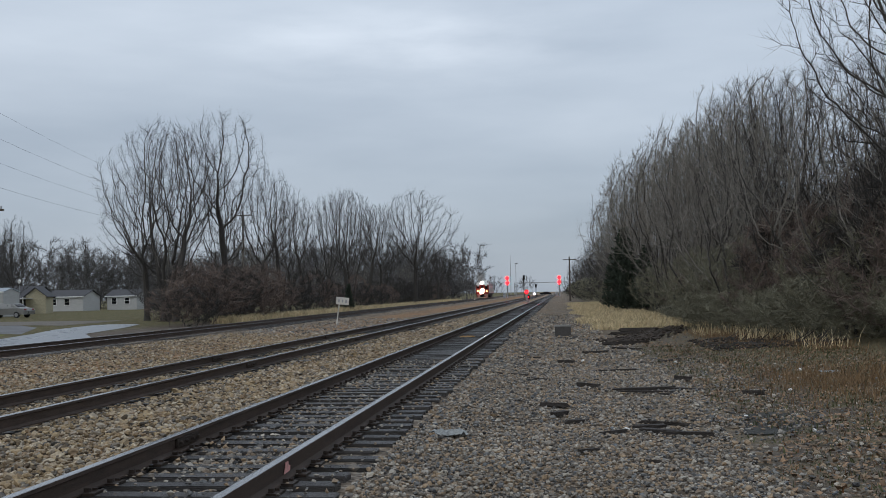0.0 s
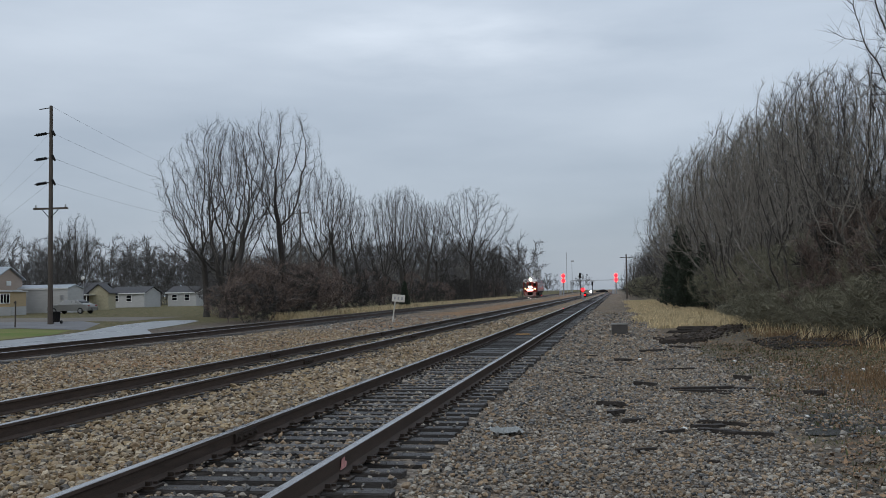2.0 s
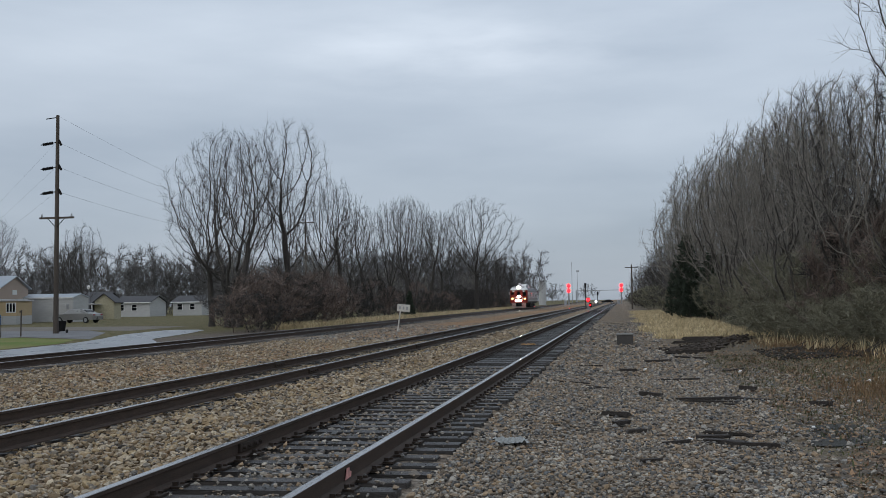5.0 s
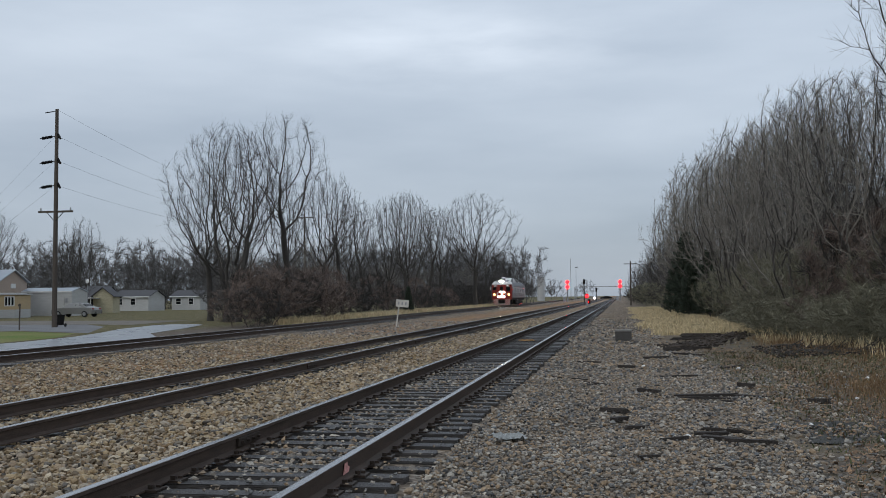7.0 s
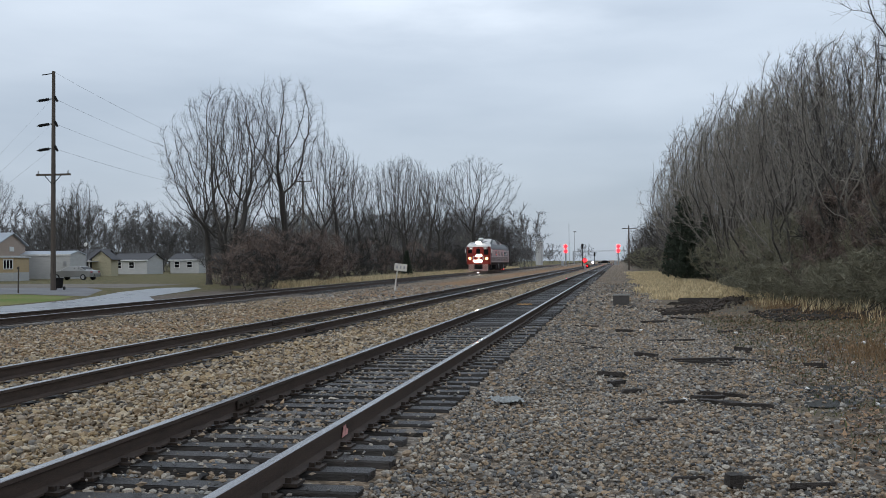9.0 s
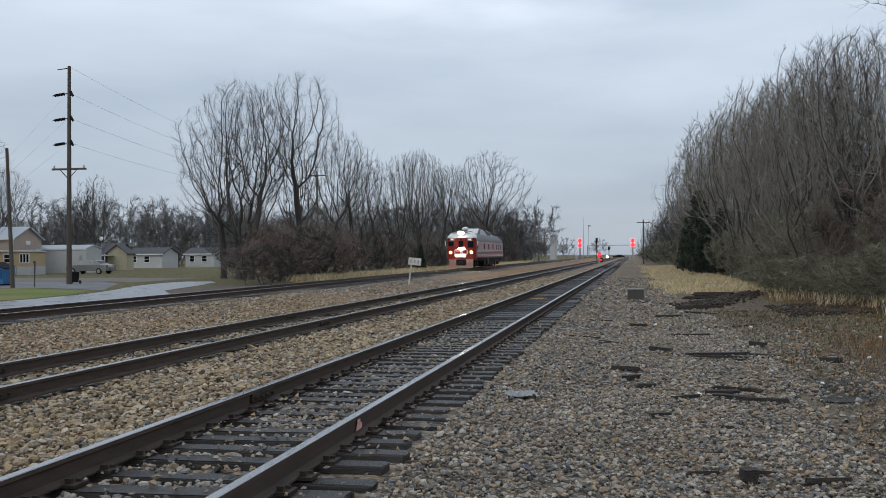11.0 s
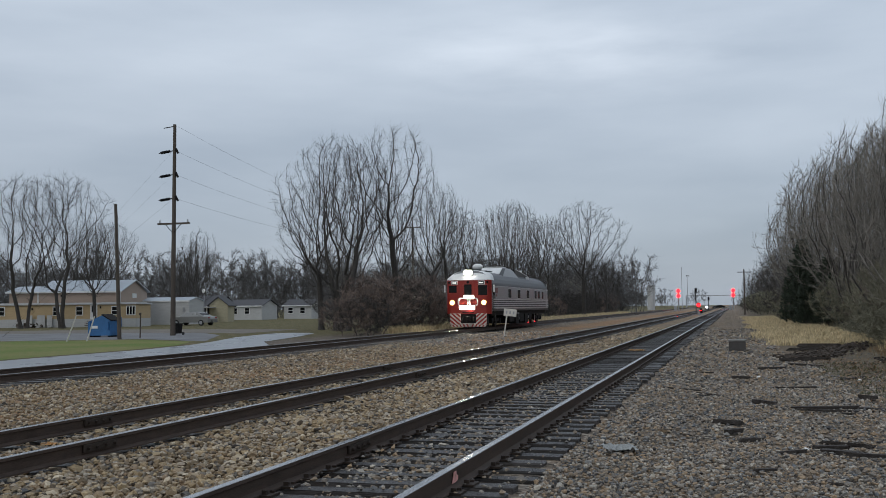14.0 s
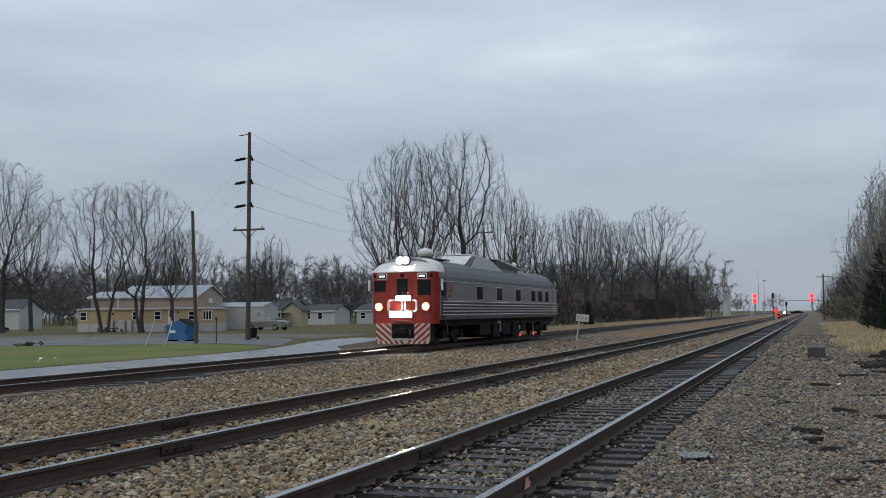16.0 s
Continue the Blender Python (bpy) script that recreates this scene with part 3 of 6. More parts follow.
def tree_meshes(seed, height, tip=0.009, trunk=None, twigs=3, twig_len=0.055, droop=0.0, split=0.035, sides=(8, 5, 3), **shape):
    """Wood and twigs as two lists of points and faces; a limb and its thickest fork are one tube."""
    pts, par, run = skeleton(seed, height, **shape)
    rad = limb_sizes(par, tip)
    if trunk:
        rad = tip + (rad - tip) * ((trunk - tip) / (rad.max() - tip)) * np.clip(rad / rad.max() * 1.6, 0.75, 1.0)
    rs = np.random.RandomState(seed + 1)
    kids = [[] for _ in par]
    starts = []
    for i, q in enumerate(par):
        (kids[q] if q >= 0 else starts).append(i)
    wood, twig = ([], []), ([], [])
    stack = [(s, None) for s in starts]
    while stack:
        i, fork = stack.pop()
        chain = [] if fork is None else [(pts[fork], min(rad[fork], rad[i] * 1.2))]
        while True:
            chain.append((pts[i], rad[i]))
            if not kids[i]:
                chain.append((pts[i] + run[i] * height * 0.02, tip * 0.4))
                break
            ks = sorted(kids[i], key=lambda c: -rad[c])
            stack += [(c, i) for c in ks[1:]]
            i = ks[0]
        r0 = chain[1][1]
        vs, fs = wood if r0 > split else twig
        seg = sides[0] if r0 > 0.1 else sides[1] if r0 > split else sides[2]
        base = len(vs)
        C = np.array([c for c, _ in chain])
        T = np.gradient(C, axis=0)
        T /= np.linalg.norm(T, axis=1)[:, None] + 1e-9
        ref = np.array([0.3, 0.9, 0.1])
        for c, t, (_, r) in zip(C, T, chain):
            u = np.cross(t, ref)
            u /= np.linalg.norm(u) + 1e-9
            w = np.cross(t, u)
            flare = 1 + 0.5 * max(0.0, 1 - (c[2] + 0.2) / 0.7) if r > 0.08 else 1.0
            for k in range(seg):
                g = 2 * math.pi * k / seg
                vs.append(tuple(c + (u * math.cos(g) + w * math.sin(g)) * r * flare))
        for j in range(len(chain) - 1):
            for k in range(seg):
                k2 = (k + 1) % seg
                fs.append((base + j * seg + k, base + j * seg + k2, base + (j + 1) * seg + k2, base + (j + 1) * seg + k))
    # the last fine twigs: slim spikes, some of them forked
    vs, fs = twig

    def spike(p, d, ln, w):
        k = len(vs)
        u = np.cross(d, (0.2, 0.7, 0.4))
        u *= w / (np.linalg.norm(u) + 1e-9)
        v = np.cross(d, u)
        vs.extend((tuple(p + u), tuple(p - u * 0.5 + v * 0.87), tuple(p - u * 0.5 - v * 0.87), tuple(p + d * ln)))
        fs.extend(((k, k + 1, k + 3), (k + 1, k + 2, k + 3), (k + 2, k, k + 3)))

    for i in range(len(pts)):
        if rad[i] > 0.045 or par[i] < 0:
            continue
        for _ in range(twigs):
            d = run[i] * 0.9 + rs.normal(0, 0.55, 3) + (0, 0, 0.25 - droop)
            d /= np.linalg.norm(d)
            ln = height * twig_len * rs.uniform(0.5, 1.3)
            spike(pts[i], d, ln, tip * 0.62)
            if rs.rand() < 0.6:
                e = d + rs.normal(0, 0.5, 3)
                spike(pts[i] + d * ln * rs.uniform(0.25, 0.6), e / np.linalg.norm(e), ln * 0.55, tip * 0.45)
    return wood, twig


def tree_kind(seed, height, label, twig_mat=None, name="bare_tree", **how):
    e = thing(name, pose(0, 0, -50), label, "tree", "bare trees")
    (wv, wf), (tv, tf) = tree_meshes(seed, height, **how)
    fit_h = height / max(z for _, _, z in tv)
    soup("trunk", np.array(wv) * fit_h, wf, M_BARK, e, smooth=True)
    soup("crown", np.array(tv) * fit_h, tf, twig_mat or M_TWIG, e, "bare branching twigs")
    return e


K = {
    "tall_a": tree_kind(3, 15.5, "tall bare deciduous tree with dark forking limbs", base=0.24, wide=0.28, peak=0.48, trunk=0.28),
    "tall_b": tree_kind(8, 15.0, "tall slim bare tree with a fine twiggy top", base=0.34, wide=0.215, peak=0.58, trunk=0.22, points=1600, lean=0.10),
    "clump": tree_kind(21, 14.5, "bare tree of several trunks from one base", base=0.18, wide=0.33, peak=0.50, stems=3, trunk=0.21, points=2500),
    "round": tree_kind(14, 15.0, "bare spreading tree with a rounded crown of fine twigs", base=0.18, wide=0.37, peak=0.55, trunk=0.27, points=2500),
    "vase": tree_kind(26, 15.0, "bare shade tree with a short trunk and arching limbs", base=0.18, wide=0.34, peak=0.64, stems=2, trunk=0.19, points=2300, lift=0.0),
    "dense": tree_kind(41, 11.0, "dark tree with a dense crown of clinging brown leaves", base=0.14, wide=0.27, peak=0.36, trunk=0.17, points=1500, grain=40.0, twigs=4, twig_len=0.05),
    "young": tree_kind(31, 10.0, "slender bare young tree in the thicket", M_TWIG_YOUNG, base=0.12, wide=0.27, peak=0.55, stems=3, trunk=0.06, points=1000, grain=36.0, twigs=3, twig_len=0.055, tip=0.009),
    "young_b": tree_kind(47, 9.0, "bare scrubby tree with tangled twigs", M_TWIG_YOUNG, base=0.05, wide=0.38, peak=0.45, stems=4, trunk=0.055, points=1100, grain=34.0, twigs=3, twig_len=0.055, tip=0.009, lift=0.0),
    "leaning": tree_kind(58, 10.0, "bare thicket tree leaning out to the light", M_TWIG_YOUNG, base=0.18, wide=0.31, peak=0.55, trunk=0.09, points=1000, grain=36.0, twigs=3, twig_len=0.055, lean=0.35, tip=0.009, lift=0.0),
}
KH = {"tall_a": 15.5, "tall_b": 15.0, "clump": 14.5, "round": 15.0, "vase": 15.0, "dense": 11.0, "young": 10.0, "young_b": 9.0, "leaning": 10.0}


def plant(kind, x, y, height, rz, wide=1.0, group=""):
    s = height / KH[kind]
    t = copy_thing(K[kind], pose(x, y, ground_z(x, y), 0, 0, rz))
    t.scale = (s * wide, s * wide, s)
    if group:
        t["group"] = group
    return t


LEFT = "bare trees beyond the siding"
for kind, x, y, h, rz, w in (
        ("clump", -28.2, 72, 15.2, 20, 1.0), ("tall_a", -30.6, 74.5, 12.4, 80, 1.0), ("tall_b", -26.9, 70.5, 14.2, 300, 1.0), ("tall_b", -24.5, 75, 16.1, 150, 1.08), ("tall_a", -26.9, 80, 12.0, 200, 0.8),
        ("tall_a", -24.0, 82, 12.9, 260, 0.8), ("tall_b", -23.4, 86, 12.2, 40, 1.0), ("tall_a", -25.2, 95, 11.2, 100, 0.8), ("clump", -23.8, 104, 12.4, 310, 0.75), ("tall_b", -24.6, 99, 11.6, 77, 1.0),
        ("tall_a", -23.2, 112, 14.0, 10, 0.85), ("clump", -24.6, 121, 14.6, 140, 0.8), ("tall_b", -24.6, 132, 13.6, 230, 1.1), ("round", -24.4, 141, 14.6, 60, 0.8),
        ("round", -20.9, 150, 17.4, 190, 1.0), ("clump", -22.4, 172, 11.6, 330, 0.9), ("round", -22.6, 192, 11.0, 20, 0.8), ("clump", -24.0, 215, 11.0, 70, 0.8), ("round", -25.5, 245, 10.5, 111, 0.9)):
    plant(kind, x, y, h, rz, w, LEFT)
rt = random.Random(5)
for i in range(24):
    y = 72 + i * 6.4
    plant(rt.choice(("young", "young_b", "young", "tall_b")), -25.5 - rt.uniform(0, 1) * min(9.0, 0.40 * y - 25.5), y + rt.uniform(-2, 2), rt.uniform(5.5, 9.0), rt.uniform(0, 360), 1.0, LEFT)
YARD = "bare trees round the houses"
for kind, x, y, h, rz, w in (("vase", -66.9, 87, 15.8, 30, 1.0), ("vase", -62.2, 86.5, 15.6, 120, 1.05), ("tall_a", -60.0, 88.5, 11.2, 20, 0.9), ("round", -79.0, 86, 18.6, 250, 0.9), ("tall_a", -84, 96, 16, 80, 0.9),
                            ("dense", -64.6, 112, 9.4, 200, 0.9), ("round", -70.0, 106, 12.4, 300, 0.9), ("dense", -66.6, 121, 12.6, 20, 0.95), ("clump", -77, 112, 12.5, 90, 1.0), ("round", -75.5, 136, 12.0, 10, 0.8)):
    plant(kind, x, y, h, rz, w, YARD)


def twiggy(seed, height, tip, trunk, twigs, twig_len, **shape):
    """A light leafless crown: spikes along the limbs and a haze of thin slivers for the last twigs."""
    pts, par, run = skeleton(seed, height, **shape)
    rad = limb_sizes(par, tip)
    rad = tip + (rad - tip) * (trunk - tip) / (rad.max() - tip)
    rs = np.random.RandomState(seed + 3)
    vs, fs = [], []
    for i, q in enumerate(par):
        if q < 0:
            continue
        a, d = pts[q], (pts[i] - pts[q]) * 1.5
        u = np.cross(d, (0.3, 0.8, 0.2))
        u *= rad[i] / (np.linalg.norm(u) + 1e-9)
        v = np.cross(d / np.linalg.norm(d), u)
        k = len(vs)
        vs += [a + u, a - u * 0.5 + v * 0.87, a - u * 0.5 - v * 0.87, a + d]
        fs += [(k, k + 1, k + 3), (k + 1, k + 2, k + 3), (k + 2, k, k + 3)]
        if rad[i] > trunk * 0.5:
            continue
        for _ in range(twigs):
            d = run[i] * 0.8 + rs.normal(0, 0.6, 3) + (0, 0, 0.2)
            d *= height * twig_len * rs.uniform(0.5, 1.3) / np.linalg.norm(d)
            u = np.cross(d, rs.normal(0, 1, 3))
            u *= tip * rs.uniform(0.8, 1.3) / (np.linalg.norm(u) + 1e-9)
            c = pts[i] + (pts[q] - pts[i]) * rs.rand() + rs.normal(0, 0.012 * height, 3)
            k = len(vs)
            vs += [c + u, c - u, c + d]
            fs += [(k, k + 1, k + 2)]
    return np.array(vs), fs


def far_kind(seed, tip, **shape):
    """A light tree of height 1 for woods far off."""
    v, f = twiggy(seed, 10.0, tip, 0.10, 9, 0.11, points=140, grain=14.0, kill=1.6, **shape)
    return v / v[:, 2].max(), np.array(f)


FAR = [far_kind(61, 0.027, base=0.12, wide=0.36, peak=0.5), far_kind(62, 0.027, base=0.16, wide=0.30, peak=0.45), far_kind(63, 0.027, base=0.12, wide=0.40, peak=0.55),
       far_kind(64, 0.027, base=0.14, wide=0.33, peak=0.55, stems=2), far_kind(65, 0.027, base=0.05, wide=0.40, peak=0.4, stems=3)]


def far_woods(name, spots, seed, label, material=M_TWIG_HAZE):
    """Distant leafless woods, too far off to tell tree from tree; haze is put into their colour."""
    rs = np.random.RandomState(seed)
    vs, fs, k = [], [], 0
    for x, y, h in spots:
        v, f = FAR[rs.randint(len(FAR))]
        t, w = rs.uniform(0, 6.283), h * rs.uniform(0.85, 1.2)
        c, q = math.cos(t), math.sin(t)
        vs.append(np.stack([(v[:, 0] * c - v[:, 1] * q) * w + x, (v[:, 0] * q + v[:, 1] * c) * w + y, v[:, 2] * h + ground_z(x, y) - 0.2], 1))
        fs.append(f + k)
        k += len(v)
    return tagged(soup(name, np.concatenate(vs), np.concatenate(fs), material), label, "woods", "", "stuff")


rw = random.Random(77)
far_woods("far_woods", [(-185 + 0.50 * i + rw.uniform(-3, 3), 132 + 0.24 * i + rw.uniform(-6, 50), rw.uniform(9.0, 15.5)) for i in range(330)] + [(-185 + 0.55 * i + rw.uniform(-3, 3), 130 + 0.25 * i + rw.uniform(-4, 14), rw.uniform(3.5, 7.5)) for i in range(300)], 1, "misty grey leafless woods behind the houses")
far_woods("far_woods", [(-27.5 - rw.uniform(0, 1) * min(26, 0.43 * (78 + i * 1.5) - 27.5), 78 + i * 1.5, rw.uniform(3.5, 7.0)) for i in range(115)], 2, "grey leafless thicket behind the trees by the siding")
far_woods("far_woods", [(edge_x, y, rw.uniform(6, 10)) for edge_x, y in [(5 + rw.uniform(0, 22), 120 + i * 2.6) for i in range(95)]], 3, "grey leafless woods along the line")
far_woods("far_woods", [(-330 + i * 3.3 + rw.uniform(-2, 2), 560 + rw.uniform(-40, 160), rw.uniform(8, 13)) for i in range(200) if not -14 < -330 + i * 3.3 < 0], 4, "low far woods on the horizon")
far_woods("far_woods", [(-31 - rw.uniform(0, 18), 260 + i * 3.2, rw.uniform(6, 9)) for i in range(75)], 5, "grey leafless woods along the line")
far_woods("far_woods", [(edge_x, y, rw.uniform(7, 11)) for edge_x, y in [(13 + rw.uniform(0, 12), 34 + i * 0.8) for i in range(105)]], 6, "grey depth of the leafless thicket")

RIGHT = "bare trees of the thicket"


def edge(y):
    return float(np.interp(y, (20, 30, 36, 44, 56, 75, 93, 150, 200, 400), (9.0, 7.4, 6.4, 6.2, 6.0, 5.9, 5.6, 4.6, 3.6, 2.0)))


def top(y):
    return float(np.interp(y, (20, 29, 36, 44, 56, 75, 93, 120, 150, 200), (8.6, 8.3, 9.1, 10.4, 11.6, 13.2, 14.2, 12.0, 10.8, 10.2)))


for i in range(26):
    y = 29.5 + i * 3.3 + rt.uniform(-1, 1)
    x = edge(y) + rt.uniform(0.6, 1.8)
    plant(("young", "young_b", "leaning", "young", "young_b")[i % 5], x, y, top(y) * rt.uniform(0.84, 1.0), rt.uniform(0, 360), 1.0, RIGHT)
for i in range(34):
    y = 27 + i * 3.2 + rt.uniform(-2, 2)
    x = edge(y) + rt.uniform(2.4, 9.5)
    plant(("young", "tall_b", "leaning", "young_b", "clump")[i % 5], x, y, top(y) * rt.uniform(0.90, 1.12) + 0.10 * (x - edge(y)), rt.uniform(0, 360), 1.0, RIGHT)
for i in range(16):
    y = 118 + i * 9
    plant(("round", "young", "clump")[i % 3], edge(y) + rt.uniform(0.6, 5), y, rt.uniform(8.0, 10.5), rt.uniform(0, 360), 1.0, RIGHT)
plant("round", 10.0, 26.8, 12.8, 40, 1.02, RIGHT)
plant("tall_a", 13.5, 33.0, 13.5, 140, 1.1, RIGHT)


# ---- brush ----
def brush(name, seed, height, wide, material, label, group):
    v, f = twiggy(seed, height, 0.0085, 0.022, 11, 0.14, base=0.0, wide=wide, peak=0.40, stems=9, points=640, grain=16.0, lift=-0.05, rise=-0.1, kill=1.7)
    e = thing(name, pose(0, 0, -60), label, "bush", group)
    soup("brushwood", v, f, material, e)
    return e


BR = {"red": brush("leafless_bush", 1, 2.5, 0.60, M_TWIG_RED, "leafless reddish-brown bush at the edge of the wood", "bushes"),
      "olive": brush("leafless_bush", 2, 2.6, 0.62, M_TWIG_GREEN, "dense olive-grey bush with dry twigs", "bushes"),
      "brown": brush("leafless_bush", 3, 2.4, 0.62, M_TWIG, "tangled brown leafless bush", "bushes")}


def bush(kind, x, y, s, h, rz, group):
    t = copy_thing(BR[kind], pose(x, y, ground_z(x, y), 0, 0, rz))
    t.scale = (s, s, h)
    t["group"] = group


for i, (x, y, s, h) in enumerate(((-21.8, 57, 0.9, 0.7), (-20.9, 57.5, 1.1, 0.8), (-21.2, 60.5, 1.35, 1.05), (-22.4, 62, 1.2, 1.0), (-20.9, 64, 1.3, 1.05), (-22.8, 65, 1.5, 1.3), (-20.8, 67.5, 1.2, 0.95), (-22.6, 69, 1.5, 1.2), (-20.6, 71, 1.3, 1.0), (-21.8, 73, 1.5, 1.3), (-24.4, 67, 1.5, 1.3))):
    bush(("red", "brown", "red")[i % 3], x, y, s * 1.3, h * 1.2, 40 * i, "bushes beyond the siding")
for i in range(34):
    y = 71 + i * 4.4
    bush(rt.choice(("red", "brown", "brown")), x3(y) - rt.uniform(5.2, 7.5), y, rt.uniform(1.2, 1.9), rt.uniform(0.9, 1.7), rt.uniform(0, 360), "bushes beyond the siding")
for i in range(46):
    y = 26 + i * 2.1
    off = rt.uniform(0.3, 2.8)
    bush(("olive", "red", "olive", "brown")[i % 4], edge(y) + off, y, rt.uniform(0.9, 1.5), rt.uniform(0.5, 1.1) + 0.22 * off, rt.uniform(0, 360), "bushes of the thicket")
for i in range(16):
    y = 26.5 + i * 1.1
    bush(("brown", "red")[i % 2], edge(y) + rt.uniform(1.4, 4.5), y, rt.uniform(1.3, 1.7), rt.uniform(1.5, 2.3), rt.uniform(0, 360), "bushes of the thicket")
for i in range(16):
    y = 29 + i * 1.5
    bush("olive", edge(y) - 0.1 + rt.uniform(-0.3, 0.9), y, rt.uniform(0.9, 1.3), rt.uniform(0.4, 0.75), rt.uniform(0, 360), "bushes of the thicket")
for i in range(16):
    y = 125 + i * 8
    bush(("brown", "olive")[i % 2], edge(y) + rt.uniform(0, 2), y, 2.0, 1.4, rt.uniform(0, 360), "bushes of the thicket")


# ---- cedars ----
def cedar(seed, height, r0):
    rs = np.random.RandomState(seed)
    e = thing("red_cedar", pose(0, 0, -60), "dark green cedar with dense ragged foliage", "tree", "cedars")
    part("trunk", cyl(bmesh.new(), (0, 0, -0.2), (0, 0, height * 0.9), 0.13, 0.03, 7), M_BARK, e)
    verts, faces = [], []
    for i in range(4200):
        f = rs.uniform(0, 1) ** 0.8
        z = 0.25 + f * (height - 0.3)
        rr = r0 * (1 - f) ** 0.75 * (0.78 + 0.22 * math.sin(7 * f * 6.28 + 3 * rs.rand())) * rs.uniform(0.35, 1.08) + 0.05
        a = rs.uniform(0, 6.283)
        c = np.array([rr * math.cos(a), rr * math.sin(a), z])
        d = np.array([math.cos(a) * 0.7, math.sin(a) * 0.7, 0.6]) + rs.normal(0, 0.35, 3)
        u = rs.normal(0, 1, 3) * 0.055
        k = len(verts)
        ln = rs.uniform(0.14, 0.34)
        verts += [c + u, c - u, c + d * ln, c + d * ln * 0.5 + np.cross(d, u) * 1.2]
        faces += [(k, k + 1, k + 2), (k, k + 2, k + 3), (k + 1, k + 3, k + 2)]
    soup("foliage", np.array(verts), faces, M_NEEDLE, e)
    return e


CEDAR = cedar(4, 6.3, 1.5)
for x, y, s, rz in ((5.1, 84, 1.02, 0), (5.7, 88, 0.85, 70), (5.0, 80, 0.6, 130), (4.9, 97, 0.8, 200), (6.3, 78, 0.75, 20), (-20.6, 100, 0.42, 50), (5.2, 110, 0.7, 90)):
    copy_thing(CEDAR, pose(x, y, ground_z(x, y), 0, 0, rz)).scale = (s, s, s)


# ---- grass ----
def grass(name, pts, hs, material, label, seed, wide=0.012):
    rs = np.random.RandomState(seed)
    n = len(pts)
    a = rs.uniform(0, 6.283, n)
    u = np.stack([np.cos(a), np.sin(a), np.zeros(n)], 1) * (wide * rs.uniform(0.7, 1.5, n))[:, None]
    bend = np.stack([rs.normal(0, 0.35, n), rs.normal(0, 0.35, n), np.ones(n)], 1) * hs[:, None]
    b2 = bend * 0.55 * np.array([0.6, 0.6, 1.0])
    v = np.stack([pts - u, pts + u, pts + b2 + u * 0.7, pts + b2 - u * 0.7, pts + bend], 1).reshape(-1, 3)
    k = np.arange(n)[:, None] * 5
    f = np.concatenate([k + np.array([[0, 1, 2]]), k + np.array([[0, 2, 3]]), k + np.array([[3, 2, 4]])], 0)
    ob = soup(name, v, f, material)
    return tagged(ob, label, "grass", "", "stuff")


def tufts(n, region, seed, spread=0.12, per=14):
    rs = np.random.RandomState(seed)
    out = []
    while len(out) < n:
        x, y = region(rs)
        c = rs.normal(0, spread, (per, 2)) + (x, y)
        out += [(cx, cy, ground_z(cx, cy) - 0.02) for cx, cy in c]
    return np.array(out[:n])


p = tufts(26000, lambda rs: (lambda y: (rs.uniform(1.3 + 0.4 * math.sin(y * 0.3), edge(y) - 0.2), y))(45 + 96 * rs.rand() ** 1.5), 1, 0.25)
grass("tall_dry_grass", p, np.random.RandomState(2).uniform(0.08, 0.30, len(p)), M_DRYGRASS, "tall straw-coloured dry grass along the thicket", 3, 0.018)
p = tufts(16000, lambda rs: (lambda y: (x3(y) - rs.uniform(2.4, 4.6), y))(62 + 150 * rs.rand() ** 1.4), 4, 0.2)
grass("dry_grass_verge", p, np.random.RandomState(5).uniform(0.2, 0.6, len(p)), M_DRYGRASS, "straw-coloured grass verge beside the siding", 6, 0.022)
p = tufts(500, lambda rs: (lambda y: (edge(y) - 0.9 + rs.normal(0, 0.5), y))(26 + 12 * rs.rand()), 7, 0.15)
grass("dry_weeds", p, np.random.RandomState(8).uniform(0.1, 0.6, len(p)), M_DRYGRASS, "dry weeds at the foot of the thicket", 9, 0.008)
p = tufts(9000, lambda rs: (2.4 + 5.0 * rs.rand() ** 0.8, rs.uniform(8, 32)), 10, 0.45)
grass("short_weeds", p, np.random.RandomState(11).uniform(0.02, 0.09, len(p)), M_LEAFLITTER, "short reddish-brown weeds on the dirt", 12, 0.006)
p = tufts(15000, lambda rs: (2.3 + 4.8 * rs.rand(), 8.5 + 23 * rs.rand()), 13, 0.28)
M_WEEDGREEN = mat("green_weeds", (0.075, 0.085, 0.035), 0.85, 0, 0.4, 2, bump=0.0, island=0.4)
grass("low_green_weeds", p, np.random.RandomState(14).uniform(0.02, 0.10, len(p)), M_WEEDGREEN, "low green weeds on the dirt", 15, 0.008)
p = tufts(3000, lambda rs: (4.9 + rs.normal(0, 0.7), 18.5 + rs.normal(0, 2.0)), 16, 0.2)
M_RUSTGRASS = mat("rusty_grass", (0.20, 0.125, 0.062), 0.85, 0, 0.3, 2, bump=0.0, island=0.4)
grass("rusty_weeds", p, np.random.RandomState(17).uniform(0.06, 0.28, len(p)), M_RUSTGRASS, "rust-coloured weeds on the dirt", 18, 0.006)
p = tufts(3500, lambda rs: (lambda y: (edge(y) - 1.2 + rs.normal(0, 0.5), y))(26 + 14 * rs.rand()), 19, 0.2)
grass("rusty_weeds", p, np.random.RandomState(20).uniform(0.05, 0.22, len(p)), M_RUSTGRASS, "rust-coloured weeds before the thicket", 21, 0.007)

# the patterns from which the copies were made are taken away again
for pattern in (*K.values(), *BR.values(), CEDAR):
    for ob in (*pattern.children_recursive, pattern):
        bpy.data.objects.remove(ob)


